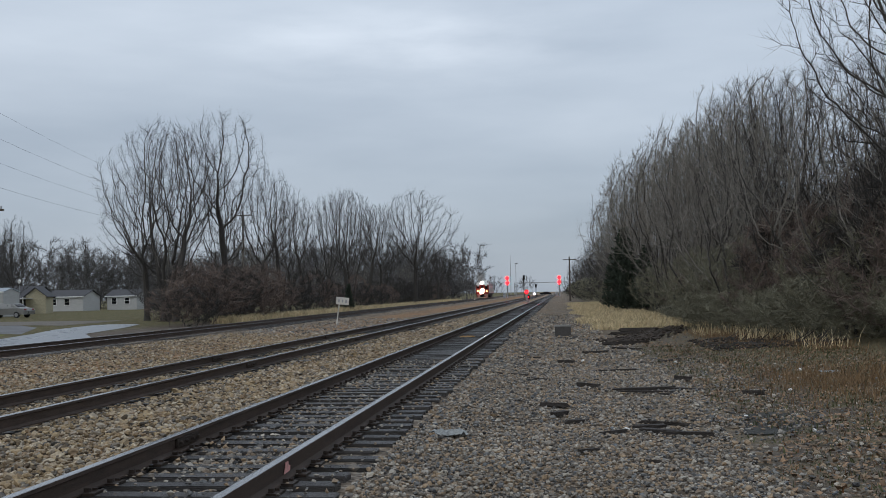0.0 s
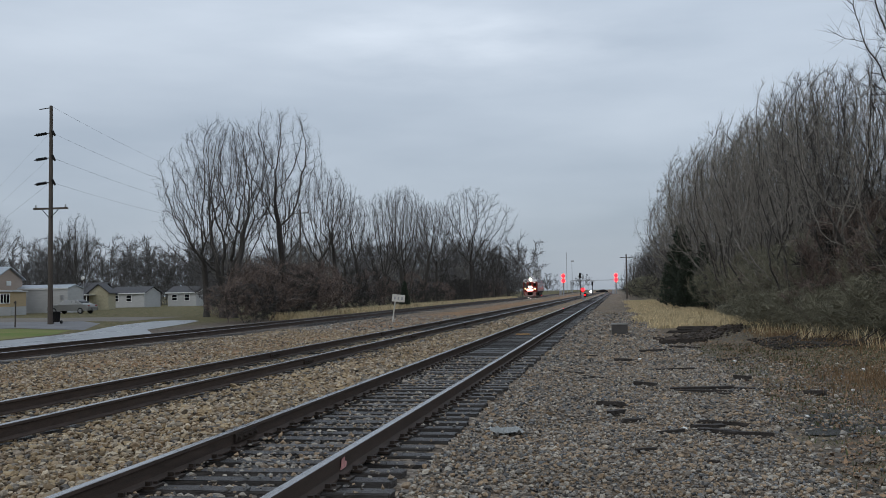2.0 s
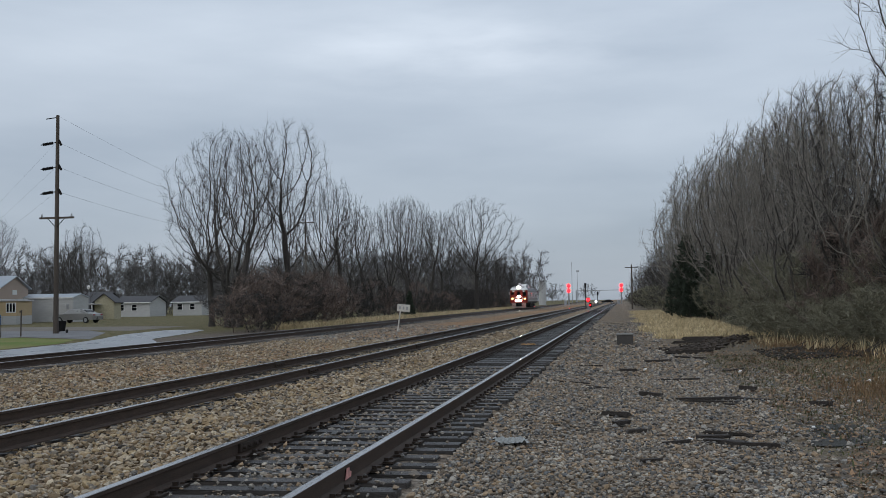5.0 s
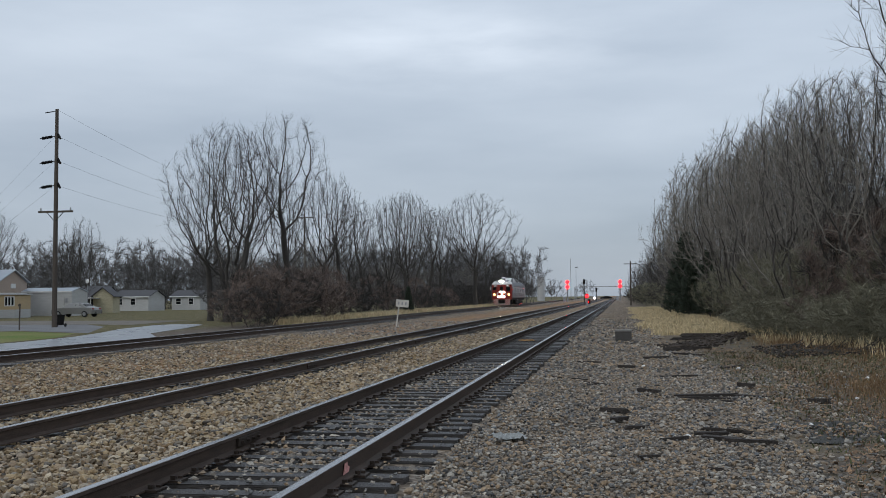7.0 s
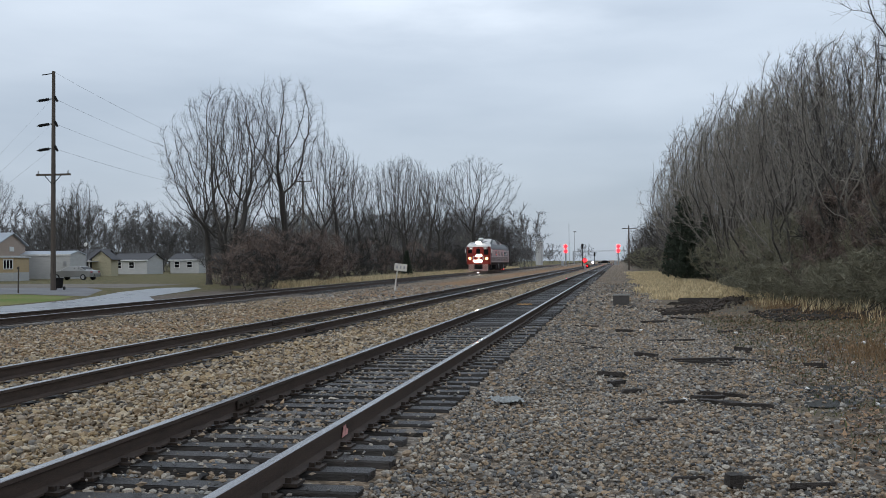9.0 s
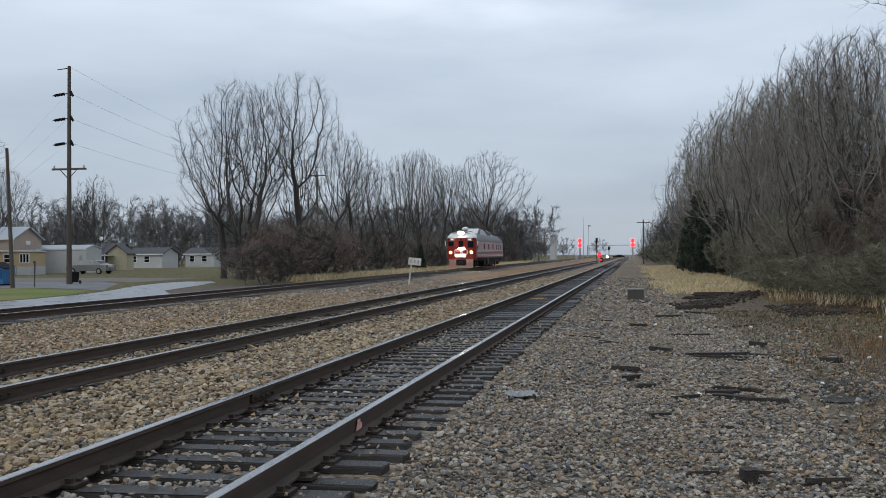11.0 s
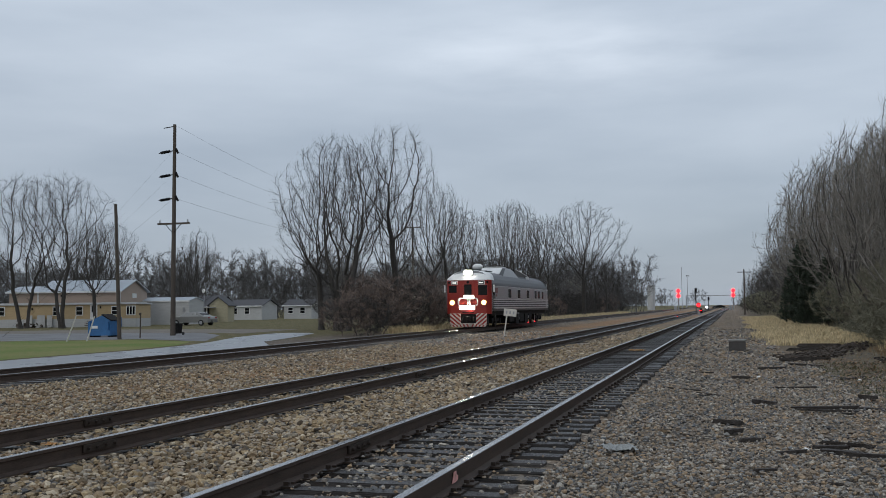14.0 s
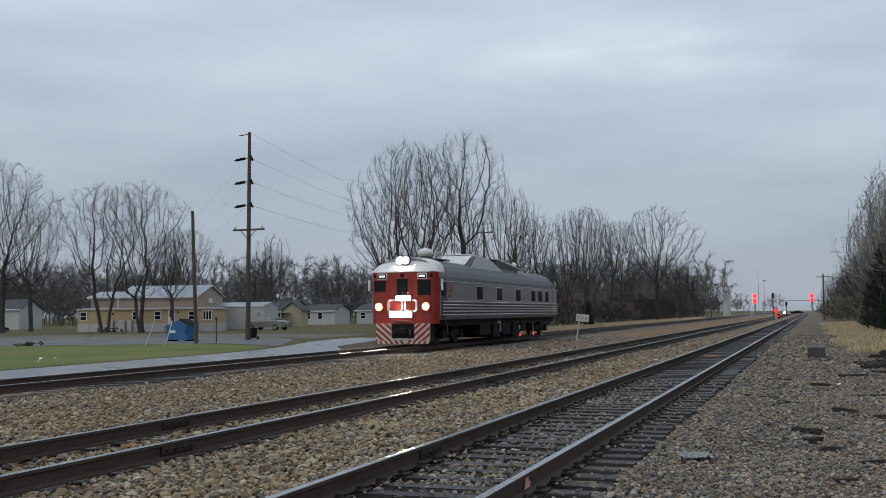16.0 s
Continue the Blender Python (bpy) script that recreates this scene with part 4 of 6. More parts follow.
# ---- the railcar ----
SIDE = [(1.50, 1.10), (1.50, 2.72), (1.47, 2.95), (1.36, 3.2), (1.14, 3.45), (0.84, 3.63), (0.45, 3.74), (0.0, 3.78)]
SECTION = [(-x, z) for x, z in SIDE] + [(x, z) for x, z in SIDE[-2::-1]]
CAR = 23.4


M_FADED = mat("faded_red", (0.22, 0.085, 0.075), 0.5)
M_LITBAR = glow("lit_number_bar", (0.9, 0.9, 0.85), 0.7)
M_FLUTE = mat("bright_steel_trim", (0.56, 0.56, 0.55), 0.34, 0.8, 0.2, 1.5, stretch=(1, 0.3, 3), bump=0.03)
# dark steel for the sill's dirt and for shade painted between the flutes
M_GRIME_SHADE = mat("grime_and_shade_steel", (0.075, 0.070, 0.066), 0.6, 0.3, 0.4, 2.0, stretch=(1, 0.5, 2), bump=0.1)


def railcar_build():
    car = thing("railcar", pose(-18, 240, 0.195), "stainless steel self-propelled railcar with a red front and lit headlamps", "train")
    # body shell, tapered in plan at both ends
    bm = bmesh.new()
    ys = [(0.42, 1.0), (3, 1.0), (8, 1.0), (14, 1.0), (20, 1.0), (CAR - 0.42, 1.0), (CAR - 0.12, 0.96), (CAR, 0.86)]
    rows = [[bm.verts.new((x * k, y, z if k > 0.9 else min(z, 3.4))) for x, z in SECTION] for y, k in ys]
    n = len(SECTION)
    for a, b in zip(rows, rows[1:]):
        for i in range(n - 1):
            z = max(SECTION[i][1], SECTION[i + 1][1])
            bm.faces.new((a[i], b[i], b[i + 1], a[i + 1])).material_index = 1 if z > 2.8 else 0
        bm.faces.new((a[n - 1], b[n - 1], b[0], a[0]))
    bm.faces.new(rows[-1])
    bm.faces.new(rows[0][::-1])
    part("body", bm, (M_STAINLESS, M_ROOF), car, "riveted stainless steel body")
    # front: red face with rounded corners
    plan = [(-1.5, 0.44), (-1.48, 0.28), (-1.38, 0.14), (-1.2, 0.04), (-0.6, 0.0), (0.6, 0.0), (1.2, 0.04), (1.38, 0.14), (1.48, 0.28), (1.5, 0.44)]
    bm = bmesh.new()
    lo = [bm.verts.new((x, y, 0.92)) for x, y in plan]
    hi = [bm.verts.new((x, y, 3.14 - 0.0 * abs(x))) for x, y in plan]
    for i in range(len(plan) - 1):
        bm.faces.new((lo[i], lo[i + 1], hi[i + 1], hi[i]))
    bm.faces.new(lo[::-1])
    bm.faces.new(hi)
    front = part("front", bm, M_RED, car, "red painted front with rounded corners")
    # red panels by the cab doors
    for s in (-1, 1):
        part("cab_door", B((s * 1.502, 0.95, 2.0), (0.03, 0.95, 1.75), 0.01), M_GRIME_SHADE, car, "dark cab door")
        part("cab_door_window", B((s * 1.516, 0.95, 2.42), (0.012, 0.5, 0.6), 0.004), M_GLASSDARK, car)
        part("mirror", B((s * 1.66, 0.35, 2.58), (0.10, 0.06, 0.48), 0.02), M_WHITE, car, "upright white mirror")
        part("grab_rail", cyl(bmesh.new(), (s * 1.54, 0.42, 1.3), (s * 1.54, 0.42, 2.3), 0.015, seg=6), M_GALV, car)
    # white brow of the roof
    bm = bmesh.new()
    prof = [(0.0, 3.14, 1.0), (0.05, 3.30, 0.99), (0.22, 3.52, 0.96), (0.55, 3.69, 0.93), (1.15, 3.80, 0.97)]
    rows = []
    for y, z, k in prof:
        row = []
        for i in range(13):
            a = math.pi * i / 12
            x = -1.52 * k * math.cos(a)
            s = math.sin(a) ** 0.62
            yy = y + (1 - math.sin(a) ** 0.5) * 0.42 * (1 - y / 1.4)
            row.append(bm.verts.new((x, yy, 3.12 + (z - 3.12) * s)))
        rows.append(row)
    for a, b in zip(rows, rows[1:]):
        for i in range(12):
            bm.faces.new((a[i], a[i + 1], b[i + 1], b[i]))
    part("roof_brow", bm, M_WHITE, car, "white painted rounded roof end", True)
    part("brow_trim", B((0, 0.0, 3.14), (2.5, 0.05, 0.045), 0.01), M_WHITE, car)
    # front windows, door, number boards
    for x, w, h, z in ((-1.02, 0.52, 0.46, 2.54), (0.98, 0.60, 0.66, 2.46), (0.0, 0.50, 0.70, 2.50)):
        part("window_frame", B((x, -0.012 + 0.03 * abs(x), z), (w + 0.08, 0.05, h + 0.08), 0.02), M_RED, front)
        part("windscreen", B((x, -0.034 + 0.03 * abs(x), z), (w, 0.03, h), 0.01), M_GLASSDARK, front, "dark front window")
    part("end_door", B((0, -0.008, 2.0), (0.74, 0.03, 2.0), 0.015), M_RED, front, "red end door")
    part("door_step", B((0, -0.03, 1.02), (0.78, 0.05, 0.05), 0.01), M_BLACK, front)
    for x in (-0.90, 0.90):
        nb = part("number_board", B((x, -0.02, 2.95), (0.44, 0.06, 0.26), 0.03), M_WHITE, front, "small lit number board with a white frame")
        part("dark_panel", B((x, -0.045, 2.95), (0.37, 0.03, 0.19), 0.01), M_BLACK, nb)
        part("bar", B((x, -0.064, 2.95), (0.27, 0.012, 0.085), 0.003), M_LITBAR, nb)
        part("class_lamp", cyl(bmesh.new(), (x * 1.42, 0.12, 2.98), (x * 1.42, 0.03, 2.98), 0.07, seg=12), M_BLACK, front, "unlit dark class lamp")
    part("horn_plate", cyl(bmesh.new(), (0, 0.02, 2.98), (0, -0.05, 2.98), 0.09, seg=12), M_BLACK, front)
    # emblem: rounded outline loops
    for cx, w in ((-0.33, 0.72), (0.37, 0.60)):
        bm = bmesh.new()
        rr, hw, hh, th = 0.17, w / 2, 0.28, 0.085
        ring = []
        for qx, qz, a0 in ((hw - rr, hh - rr, 0), (-hw + rr, hh - rr, 90), (-hw + rr, -hh + rr, 180), (hw - rr, -hh + rr, 270)):
            ring += [(qx, qz, radians(a0 + 18 * k)) for k in range(6)]
        loops = [[bm.verts.new((cx + qx + r_ * math.cos(a), y_, 1.70 + qz + r_ * math.sin(a))) for qx, qz, a in ring] for r_, y_ in ((rr, -0.004), (rr, -0.03), (rr - th, -0.03), (rr - th, -0.004))]
        for u, v in zip(loops, loops[1:]):
            for k in range(len(ring)):
                j = (k + 1) % len(ring)
                bm.faces.new((u[k], u[j], v[j], v[k]))
        bmesh.ops.recalc_face_normals(bm, faces=bm.faces)
        part("emblem", bm, M_WHITE, front, "plain white outline emblem")
    # lamps
    for name, x, z, w, h, label in (("upper_light_bar", 0.07, 2.02, 0.66, 0.19, "lit light bar above the emblem"), ("lower_light_bar", -0.06, 1.33, 0.98, 0.22, "lit light bar below the emblem")):
        h_ = part(name, B((x, -0.03, z), (w + 0.08, 0.10, h + 0.07), 0.03), M_BLACK, front, label)
        part("lens", B((x, -0.085, z), (w, 0.05, h), 0.022), M_LAMP, h_, "bright glowing lens")
    def lamp(name, x, y, z, r, m, parent, label, hous=M_BLACK):
        h = part(name, cyl(bmesh.new(), (x, y + 0.10, z), (x, y - 0.03, z), r * 1.25, seg=16), hous, parent, label)
        part("lens", cyl(bmesh.new(), (x, y - 0.02, z), (x, y - 0.055, z), r, seg=16), m, h, "bright glowing lens")
        return h
    for x in (-0.10, 0.10):
        lamp("roof_headlamp", x * 1.25, 0.10, 3.62, 0.15, M_LAMP, car, "lit twin roof headlamp")
    for s in (-1, 1):
        lamp("ditch_lamp", s * 1.06, -0.02, 1.66, 0.16, M_LAMP_YEL, front, "round lit side lamp", M_RED)
    # pilot with striped plates
    pil = part("pilot", B((0, 0.32, 0.52), (2.5, 0.5, 0.8), 0.04), M_BLACK, car, "black pilot under the front")
    M_STRIPE = mat("pilot_white", (0.50, 0.47, 0.43), 0.55, 0, 0.2, 3)
    for s in (-1, 1):
        bm = bmesh.new()
        out = [(s * 0.52, 0.22), (s * 0.52, 0.96), (s * 1.22, 0.96), (s * 1.22, 0.22)] if s > 0 else [(s * 1.22, 0.22), (s * 1.22, 0.96), (s * 0.52, 0.96), (s * 0.52, 0.22)]
        prism(bm, out, 0.0, 0.05)
        pl = part("striped_plate", bm, M_STRIPE, car, "white plate with slanting red stripes")
        for k in range(-1, 6):
            z0 = 0.98 - k * 0.27
            quad = [(0.52, z0 - 0.60), (0.52, z0 - 0.46), (1.22, z0 + 0.14), (1.22, z0)]
            for lim, sg in ((0.225, 1), (0.955, -1)):
                cut = []
                for a, b in zip(quad, quad[1:] + quad[:1]):
                    da, db = sg * (a[1] - lim), sg * (b[1] - lim)
                    if da >= 0:
                        cut.append(a)
                    if da * db < 0:
                        cut.append((a[0] + (b[0] - a[0]) * da / (da - db), lim))
                quad = cut
                if len(quad) < 3:
                    break
            if len(quad) < 3:
                continue
            bm = bmesh.new()
            prism(bm, quad if s > 0 else [(-x, z) for x, z in quad[::-1]], -0.006, 0.002)
            bmesh.ops.recalc_face_normals(bm, faces=bm.faces)
            part("stripe", bm, M_RED, pl)
    bm = bmesh.new()
    prism(bm, [(-1.22, 0.22), (-1.1, 0.08), (1.1, 0.08), (1.22, 0.22), (0.6, 0.32), (-0.6, 0.32)], 0.01, 0.06)
    lip = part("pilot_lip", bm, M_STRIPE, car, "white lower edge with red stripes")
    for k in range(-4, 5):
        bm = bmesh.new()
        x = k * 0.24
        sg = 1 if k > 0 else -1
        prism(bm, [(x - 0.06, 0.09), (x - 0.06 + sg * 0.10, 0.26), (x + 0.05 + sg * 0.10, 0.26), (x + 0.05, 0.09)], 0.004, 0.012)
        part("stripe", bm, M_RED, lip)
    bm = B((0, -0.10, 0.62), (0.24, 0.5, 0.24), 0.05)
    box(bm, (0.05, -0.36, 0.62), (0.34, 0.16, 0.3), 0.06)
    part("coupler", bm, M_BLACK, car, "dark knuckle coupler")
    for x in (-0.35, 0.35):
        bm = bmesh.new()
        cyl(bm, (x, 0.0, 0.72), (x * 1.1, -0.16, 0.5), 0.025, seg=6)
        cyl(bm, (x * 1.1, -0.16, 0.5), (x, -0.1, 0.3), 0.025, seg=6)
        part("air_hose", bm, M_BLACK, car)
    # sides: fluting, windows, belt rail
    for s in (-1, 1):
        for k in range(5):
            part("flute", B((s * 1.528, 11.9, 1.30 + k * 0.142), (0.075, 22.2, 0.062), 0.02), M_FLUTE, car, "bright pressed steel flute")
            # the recess's shade is put into this strip's dark colour
            part("groove", B((s * 1.503, 11.9, 1.371 + k * 0.142), (0.012, 22.2, 0.06), 0.003), M_GRIME_SHADE, car, "dark strip painted as shade between flutes")
        part("side_sill", B((s * 1.515, 11.9, 1.15), (0.05, 22.2, 0.13), 0.012), M_GRIME_SHADE, car, "dirty side sill")
        part("gutter", B((s * 1.515, 11.9, 2.74), (0.05, 22.4, 0.045), 0.01), M_FLUTE, car)
        part("letter_board", B((s * 1.503, 11.9, 1.94), (0.02, 22.4, 0.05), 0.006), M_STAINLESS, car)
        for y, w in ((6.3, 1.0), (9.8, 1.0), (13.5, 1.0), (16.9, 0.95), (18.6, 0.95), (20.3, 0.85)):
            fr = part("side_window", B((s * 1.503, y, 2.30), (0.03, w + 0.12, 0.70), 0.02), M_FLUTE, car, "dark side window in a steel frame")
            part("pane", B((s * 1.514, y, 2.30), (0.022, w, 0.61), 0.006), M_GLASSDARK, fr)
        for y, w in ((2.3, 0.9), (4.0, 0.9), (19.3, 0.7)):
            bm = bmesh.new()
            for q in range(3):
                box(bm, (s * 1.535, y - w / 3 + q * w / 3, 1.72), (0.012, w / 3 - 0.1, 0.07), 0.003)
            part("lettering_bars", bm, M_BLACK, car, "small dark lettering, not legible")
        part("step_bracket", B((s * 1.44, 1.55, 0.80), (0.06, 0.10, 0.75), 0.015, Matrix.Translation((0, 1.55, 0.8)) @ pose(0, 0, 0, 20) @ Matrix.Translation((0, -1.55, -0.8))), M_GRIME_SHADE, car, "slanting step bracket below the door")
        part("lower_red_emblem", B((s * 1.506, 1.85, 2.12), (0.012, 0.45, 0.14), 0.004), M_FADED, car, "faded red plate")
        part("red_emblem", B((s * 1.506, 1.85, 2.44), (0.012, 0.75, 0.36), 0.004), M_FADED, car, "faded red plate")
        part("door_side", B((s * 1.504, 22.3, 1.95), (0.03, 0.8, 1.7), 0.012), M_STAINLESS, car)
    part("rear_panel", B((0, CAR + 0.01, 2.1), (2.4, 0.04, 2.0), 0.03), M_RED, car, "red rear end")
    # roof hump with radiators
    bm = bmesh.new()
    prof = [(6.3, 3.62), (7.7, 4.20), (9.4, 4.24), (12.5, 3.98), (16.4, 3.66)]
    hump = []
    for y, z in prof:
        hump.append([bm.verts.new((x, y, zz)) for x, zz in ((-1.05, 3.40), (-0.92, z - 0.12), (-0.6, z), (0.6, z), (0.92, z - 0.12), (1.05, 3.40))])
    for a, b in zip(hump, hump[1:]):
        for i in range(5):
            bm.faces.new((a[i], b[i], b[i + 1], a[i + 1]))
    bm.faces.new(hump[0][::-1])
    bm.faces.new(hump[-1])
    bmesh.ops.recalc_face_normals(bm, faces=bm.faces)
    hp = part("roof_hump", bm, M_ROOF, car, "raised roof hump over the engines")
    part("hump_panel", B((0, 8.5, 4.235), (1.25, 1.9, 0.04), 0.02), M_WHITE, hp, "pale top panel")
    part("hump_front_panel", B((0, 7.0, 3.93), (1.5, 1.3, 0.04), 0.02, Matrix.Translation((0, 7.0, 3.93)) @ pose(0, 0, 0, 22.5) @ Matrix.Translation((0, -7.0, -3.93))), M_WHITE, hp, "pale slanting front panel")
    for s in (-1, 1):
        bm = bmesh.new()
        prism(bm, [(-3.2, -0.1), (-1.8, 0.50), (-0.1, 0.52), (0.9, 0.36), (2.6, -0.1)], -0.02, 0.02)
        pp = part("hump_side_panel", bm, M_STAINLESS, hp, "bright slanting side panel")
        pp.matrix_basis = pose(s * 1.0, 9.6, 3.62, 0, 0, 90) @ pose(0, 0, 0, -s * 8)
        part("radiator_grille", B((s * 0.86, 14.4, 3.70), (0.05, 2.6, 0.22), 0.01), M_BLACK, hp, "dark radiator grille")
        part("roof_rail", cyl(bmesh.new(), (s * 0.9, 13.2, 4.02), (s * 0.9, 16.6, 3.78), 0.025, seg=6), M_BLACK, hp)
    for s in (-1, 1):
        bm = bmesh.new()
        prism(bm, [(0.0, 0.0), (0.0, 0.46), (0.7, 0.46), (5.4, 0.10), (5.4, 0.0)], -0.03, 0.03)
        lv = part("louvre_side", bm, M_GRIME_SHADE, hp, "dark sloping side of the roof louvres")
        lv.matrix_basis = pose(s * 0.96, 11.0, 3.66, 0, 0, 90)
        part("louvre_edge", cyl(bmesh.new(), (s * 0.97, 11.7, 4.14), (s * 0.97, 16.4, 3.78), 0.035, seg=6), M_FLUTE, hp, "bright edge strip")
        part("vent_panel", B((s * 1.0, 15.9, 3.60), (0.10, 1.3, 0.22), 0.03), M_FLUTE, hp, "pale vent panel")
    for k in range(9):
        part("louvre", B((0, 11.6 + k * 0.54, 4.14 - k * 0.041), (1.84, 0.34, 0.05), 0.012), M_BLACK, hp, "black cross louvre")
    bm = bmesh.new()
    rows = [[bm.verts.new((-1.5 * k * math.cos(math.pi * i / 12), CAR - y, 3.02 + (z - 3.02) * math.sin(math.pi * i / 12) ** 0.62)) for i in range(13)] for y, z, k in ((-0.02, 3.12, 0.88), (0.06, 3.36, 0.93), (0.25, 3.58, 0.97), (0.8, 3.79, 1.005))]
    for a, b in zip(rows, rows[1:]):
        for i in range(12):
            bm.faces.new((a[i], b[i], b[i + 1], a[i + 1]))
    part("rear_roof_end", bm, M_WHITE, car, "white painted rear roof end", True)
    bm = cyl(bmesh.new(), (0, 2.9, 3.72), (0, 2.9, 4.06), 0.26, seg=18)
    dm = part("dome_base", bm, M_ROOF, car)
    bm = bmesh.new()
    bmesh.ops.create_uvsphere(bm, u_segments=20, v_segments=10, radius=0.36, matrix=Matrix.Translation((0, 2.9, 4.08)) @ Matrix.Diagonal((1, 1, 0.62, 1)))
    part("dome_antenna", bm, M_WHITE, dm, "white rounded antenna dome", True)
    part("roof_tray", B((0.1, 3.7, 3.80), (1.1, 1.6, 0.07), 0.02), M_ROOF, car)
    bm = cyl(bmesh.new(), (0, 18.4, 3.72), (0, 18.4, 4.15), 0.13, 0.11, 12)
    bmesh.ops.create_uvsphere(bm, u_segments=12, v_segments=8, radius=0.17, matrix=Matrix.Translation((0, 18.4, 4.16)))
    part("small_dome", bm, M_WHITE, car, "small white antenna dome", True)
    bm = bmesh.new()
    for q in (-0.12, 0.0, 0.12):
        cyl(bm, (-0.5 + q, 0.9, 3.82), (-0.5 + q, 1.35, 3.82), 0.05, 0.02, 8)
    part("air_horn", bm, M_GALV, car)
    # underfloor
    part("underframe", B((0, 11.8, 0.95), (2.7, 21.8, 0.3), 0.02), M_BLACK, car)
    for y, w, h in ((7.6, 1.8, 0.55), (9.6, 1.2, 0.7), (11.5, 1.6, 0.6), (13.4, 1.3, 0.72), (15.1, 1.0, 0.5)):
        part("equipment_box", B((0.35, y, 0.85 - h / 2), (2.1, w, h), 0.03), M_BLACK, car, "black underfloor equipment box")
    for y in (10.5, 14.3):
        part("air_tank", cyl(bmesh.new(), (1.15, y - 0.6, 0.55), (1.15, y + 0.6, 0.55), 0.2, seg=14), M_GALV, car, "grey air tank")
    for y in (9.95, 10.15, 10.4):
        part("vertical_pipe", cyl(bmesh.new(), (1.36, y, 0.4), (1.36, y, 0.95), 0.04, seg=8), M_GALV, car)
    axles = []
    for cy in (3.3, 20.2):
        for s in (-1, 1):
            bm = B((s * 1.02, cy, 0.50), (0.16, 2.9, 0.24), 0.04)
            for d in (-1.3, 1.3):
                box(bm, (s * 1.05, cy + d, 0.44), (0.24, 0.36, 0.36), 0.05)
            box(bm, (s * 1.05, cy, 0.46), (0.22, 0.7, 0.34), 0.05)
            part("bogie_side_frame", bm, M_BLACK, car, "cast black bogie side frame")
        part("bogie_bolster", B((0, cy, 0.6), (2.0, 0.4, 0.3), 0.03), M_BLACK, car)
        for d in (-1.3, 1.3):
            bm = bmesh.new()
            cyl(bm, (-1.0, 0, 0), (1.0, 0, 0), 0.08, seg=10)
            for s in (-1, 1):
                cyl(bm, (s * 0.70, 0, 0), (s * 0.82, 0, 0), 0.42, seg=22)
                cyl(bm, (s * 0.66, 0, 0), (s * 0.70, 0, 0), 0.45, seg=22)
                box(bm, (s * 0.825, 0.2, 0), (0.02, 0.1, 0.05))
            ax = part("wheelset", bm, M_PLATE, car, "steel wheelset")
            axles.append((ax, Matrix.Translation((0, cy + d, 0.42))))
    for y in (14.9, 18.0):
        part("sensor_arm", cyl(bmesh.new(), (1.2, y, 0.8), (1.2, y, 0.16), 0.03, seg=6), M_GALV, car)
        part("red_marker", B((1.22, y, 0.14), (0.05, 0.12, 0.12), 0.02), M_REDMARK, car, "small glowing red lamp low on the frame")
    return car, axles


railcar, AXLES = railcar_build()


# ---- roads and yard ----
M_STREET = mat("damp_street", (0.19, 0.19, 0.195), 0.85, 0, 0.3, 0.4, fine=25, bump=0.15, spec=0.2)
M_GRAVELLOT = mat("gravel_lot", (0.20, 0.18, 0.155), 0.9, 0, 0.3, 0.6, fine=30, bump=0.3, spec=0.1)
M_LAWN = mat("short_green_lawn", (0.10, 0.165, 0.035), 0.9, 0, 0.35, 0.22, color2=(0.215, 0.185, 0.08), fine=5, bump=0.4, spec=0.1)


def sheet(name, outline, z, material, label, category):
    bm = bmesh.new()
    bm.faces.new([bm.verts.new((x, y, z)) for x, y in outline])
    bmesh.ops.triangulate(bm, faces=bm.faces)
    return tagged(part(name, bm, material), label, category, "", "structure")


sheet("road", [(-18.8, -30), (-18.9, 20), (-19.0, 38), (-20.2, 43), (-22.6, 47.5), (-24.6, 56.5), (-26.4, 63), (-27.6, 65), (-29.2, 65), (-29.6, 63), (-28.0, 55), (-25.8, 48.6), (-24.2, 43), (-23.5, 37.8), (-23.4, 31), (-23.1, 25), (-23.0, -30)], -0.045, M_WET, "wet asphalt lane shining beside the siding", "road")
sheet("street", [(-26.3, 48.3), (-32.4, 52.4), (-36.5, 50.2), (-43.5, 47.3), (-75, 38), (-120, 30), (-130, 44), (-80, 57), (-62, 61.5), (-47, 66.5), (-36, 66.0), (-31.6, 60)], -0.05, M_STREET, "damp grey side street joining the lane", "road")
sheet("gravel_lot", [(-36, 66.5), (-47, 67), (-62, 62), (-64, 74), (-50, 80), (-33.5, 77), (-32, 64)], -0.053, M_GRAVELLOT, "damp gravel parking strip before the houses", "ground")
sheet("lawn", [(-23.6, -20), (-23.6, 25), (-24.0, 31), (-24.1, 37.8), (-24.8, 43), (-26.8, 47.9), (-32.4, 51.6), (-36.5, 49.4), (-43.5, 46.5), (-75, 37), (-120, 28), (-120, -20)], -0.052, M_LAWN, "short winter lawn, green with straw-coloured edges", "lawn")

M_TAN = mat("tan_siding", (0.46, 0.34, 0.19), 0.7, 0, 0.1, 1.0, stretch=(1, 1, 8), bump=0.15)
M_PINKTAN = mat("pinkish_tan_siding", (0.40, 0.31, 0.25), 0.7, 0, 0.1, 1.0, stretch=(1, 1, 8), bump=0.15)
M_WHITESIDE = mat("white_siding", (0.45, 0.45, 0.44), 0.65, 0, 0.12, 1.2, stretch=(1, 1, 8), bump=0.12)
M_METALROOF = mat("blue_grey_metal_roof", (0.36, 0.40, 0.44), 0.45, 0.2, 0.15, 0.8, stretch=(6, 1, 1), bump=0.1)
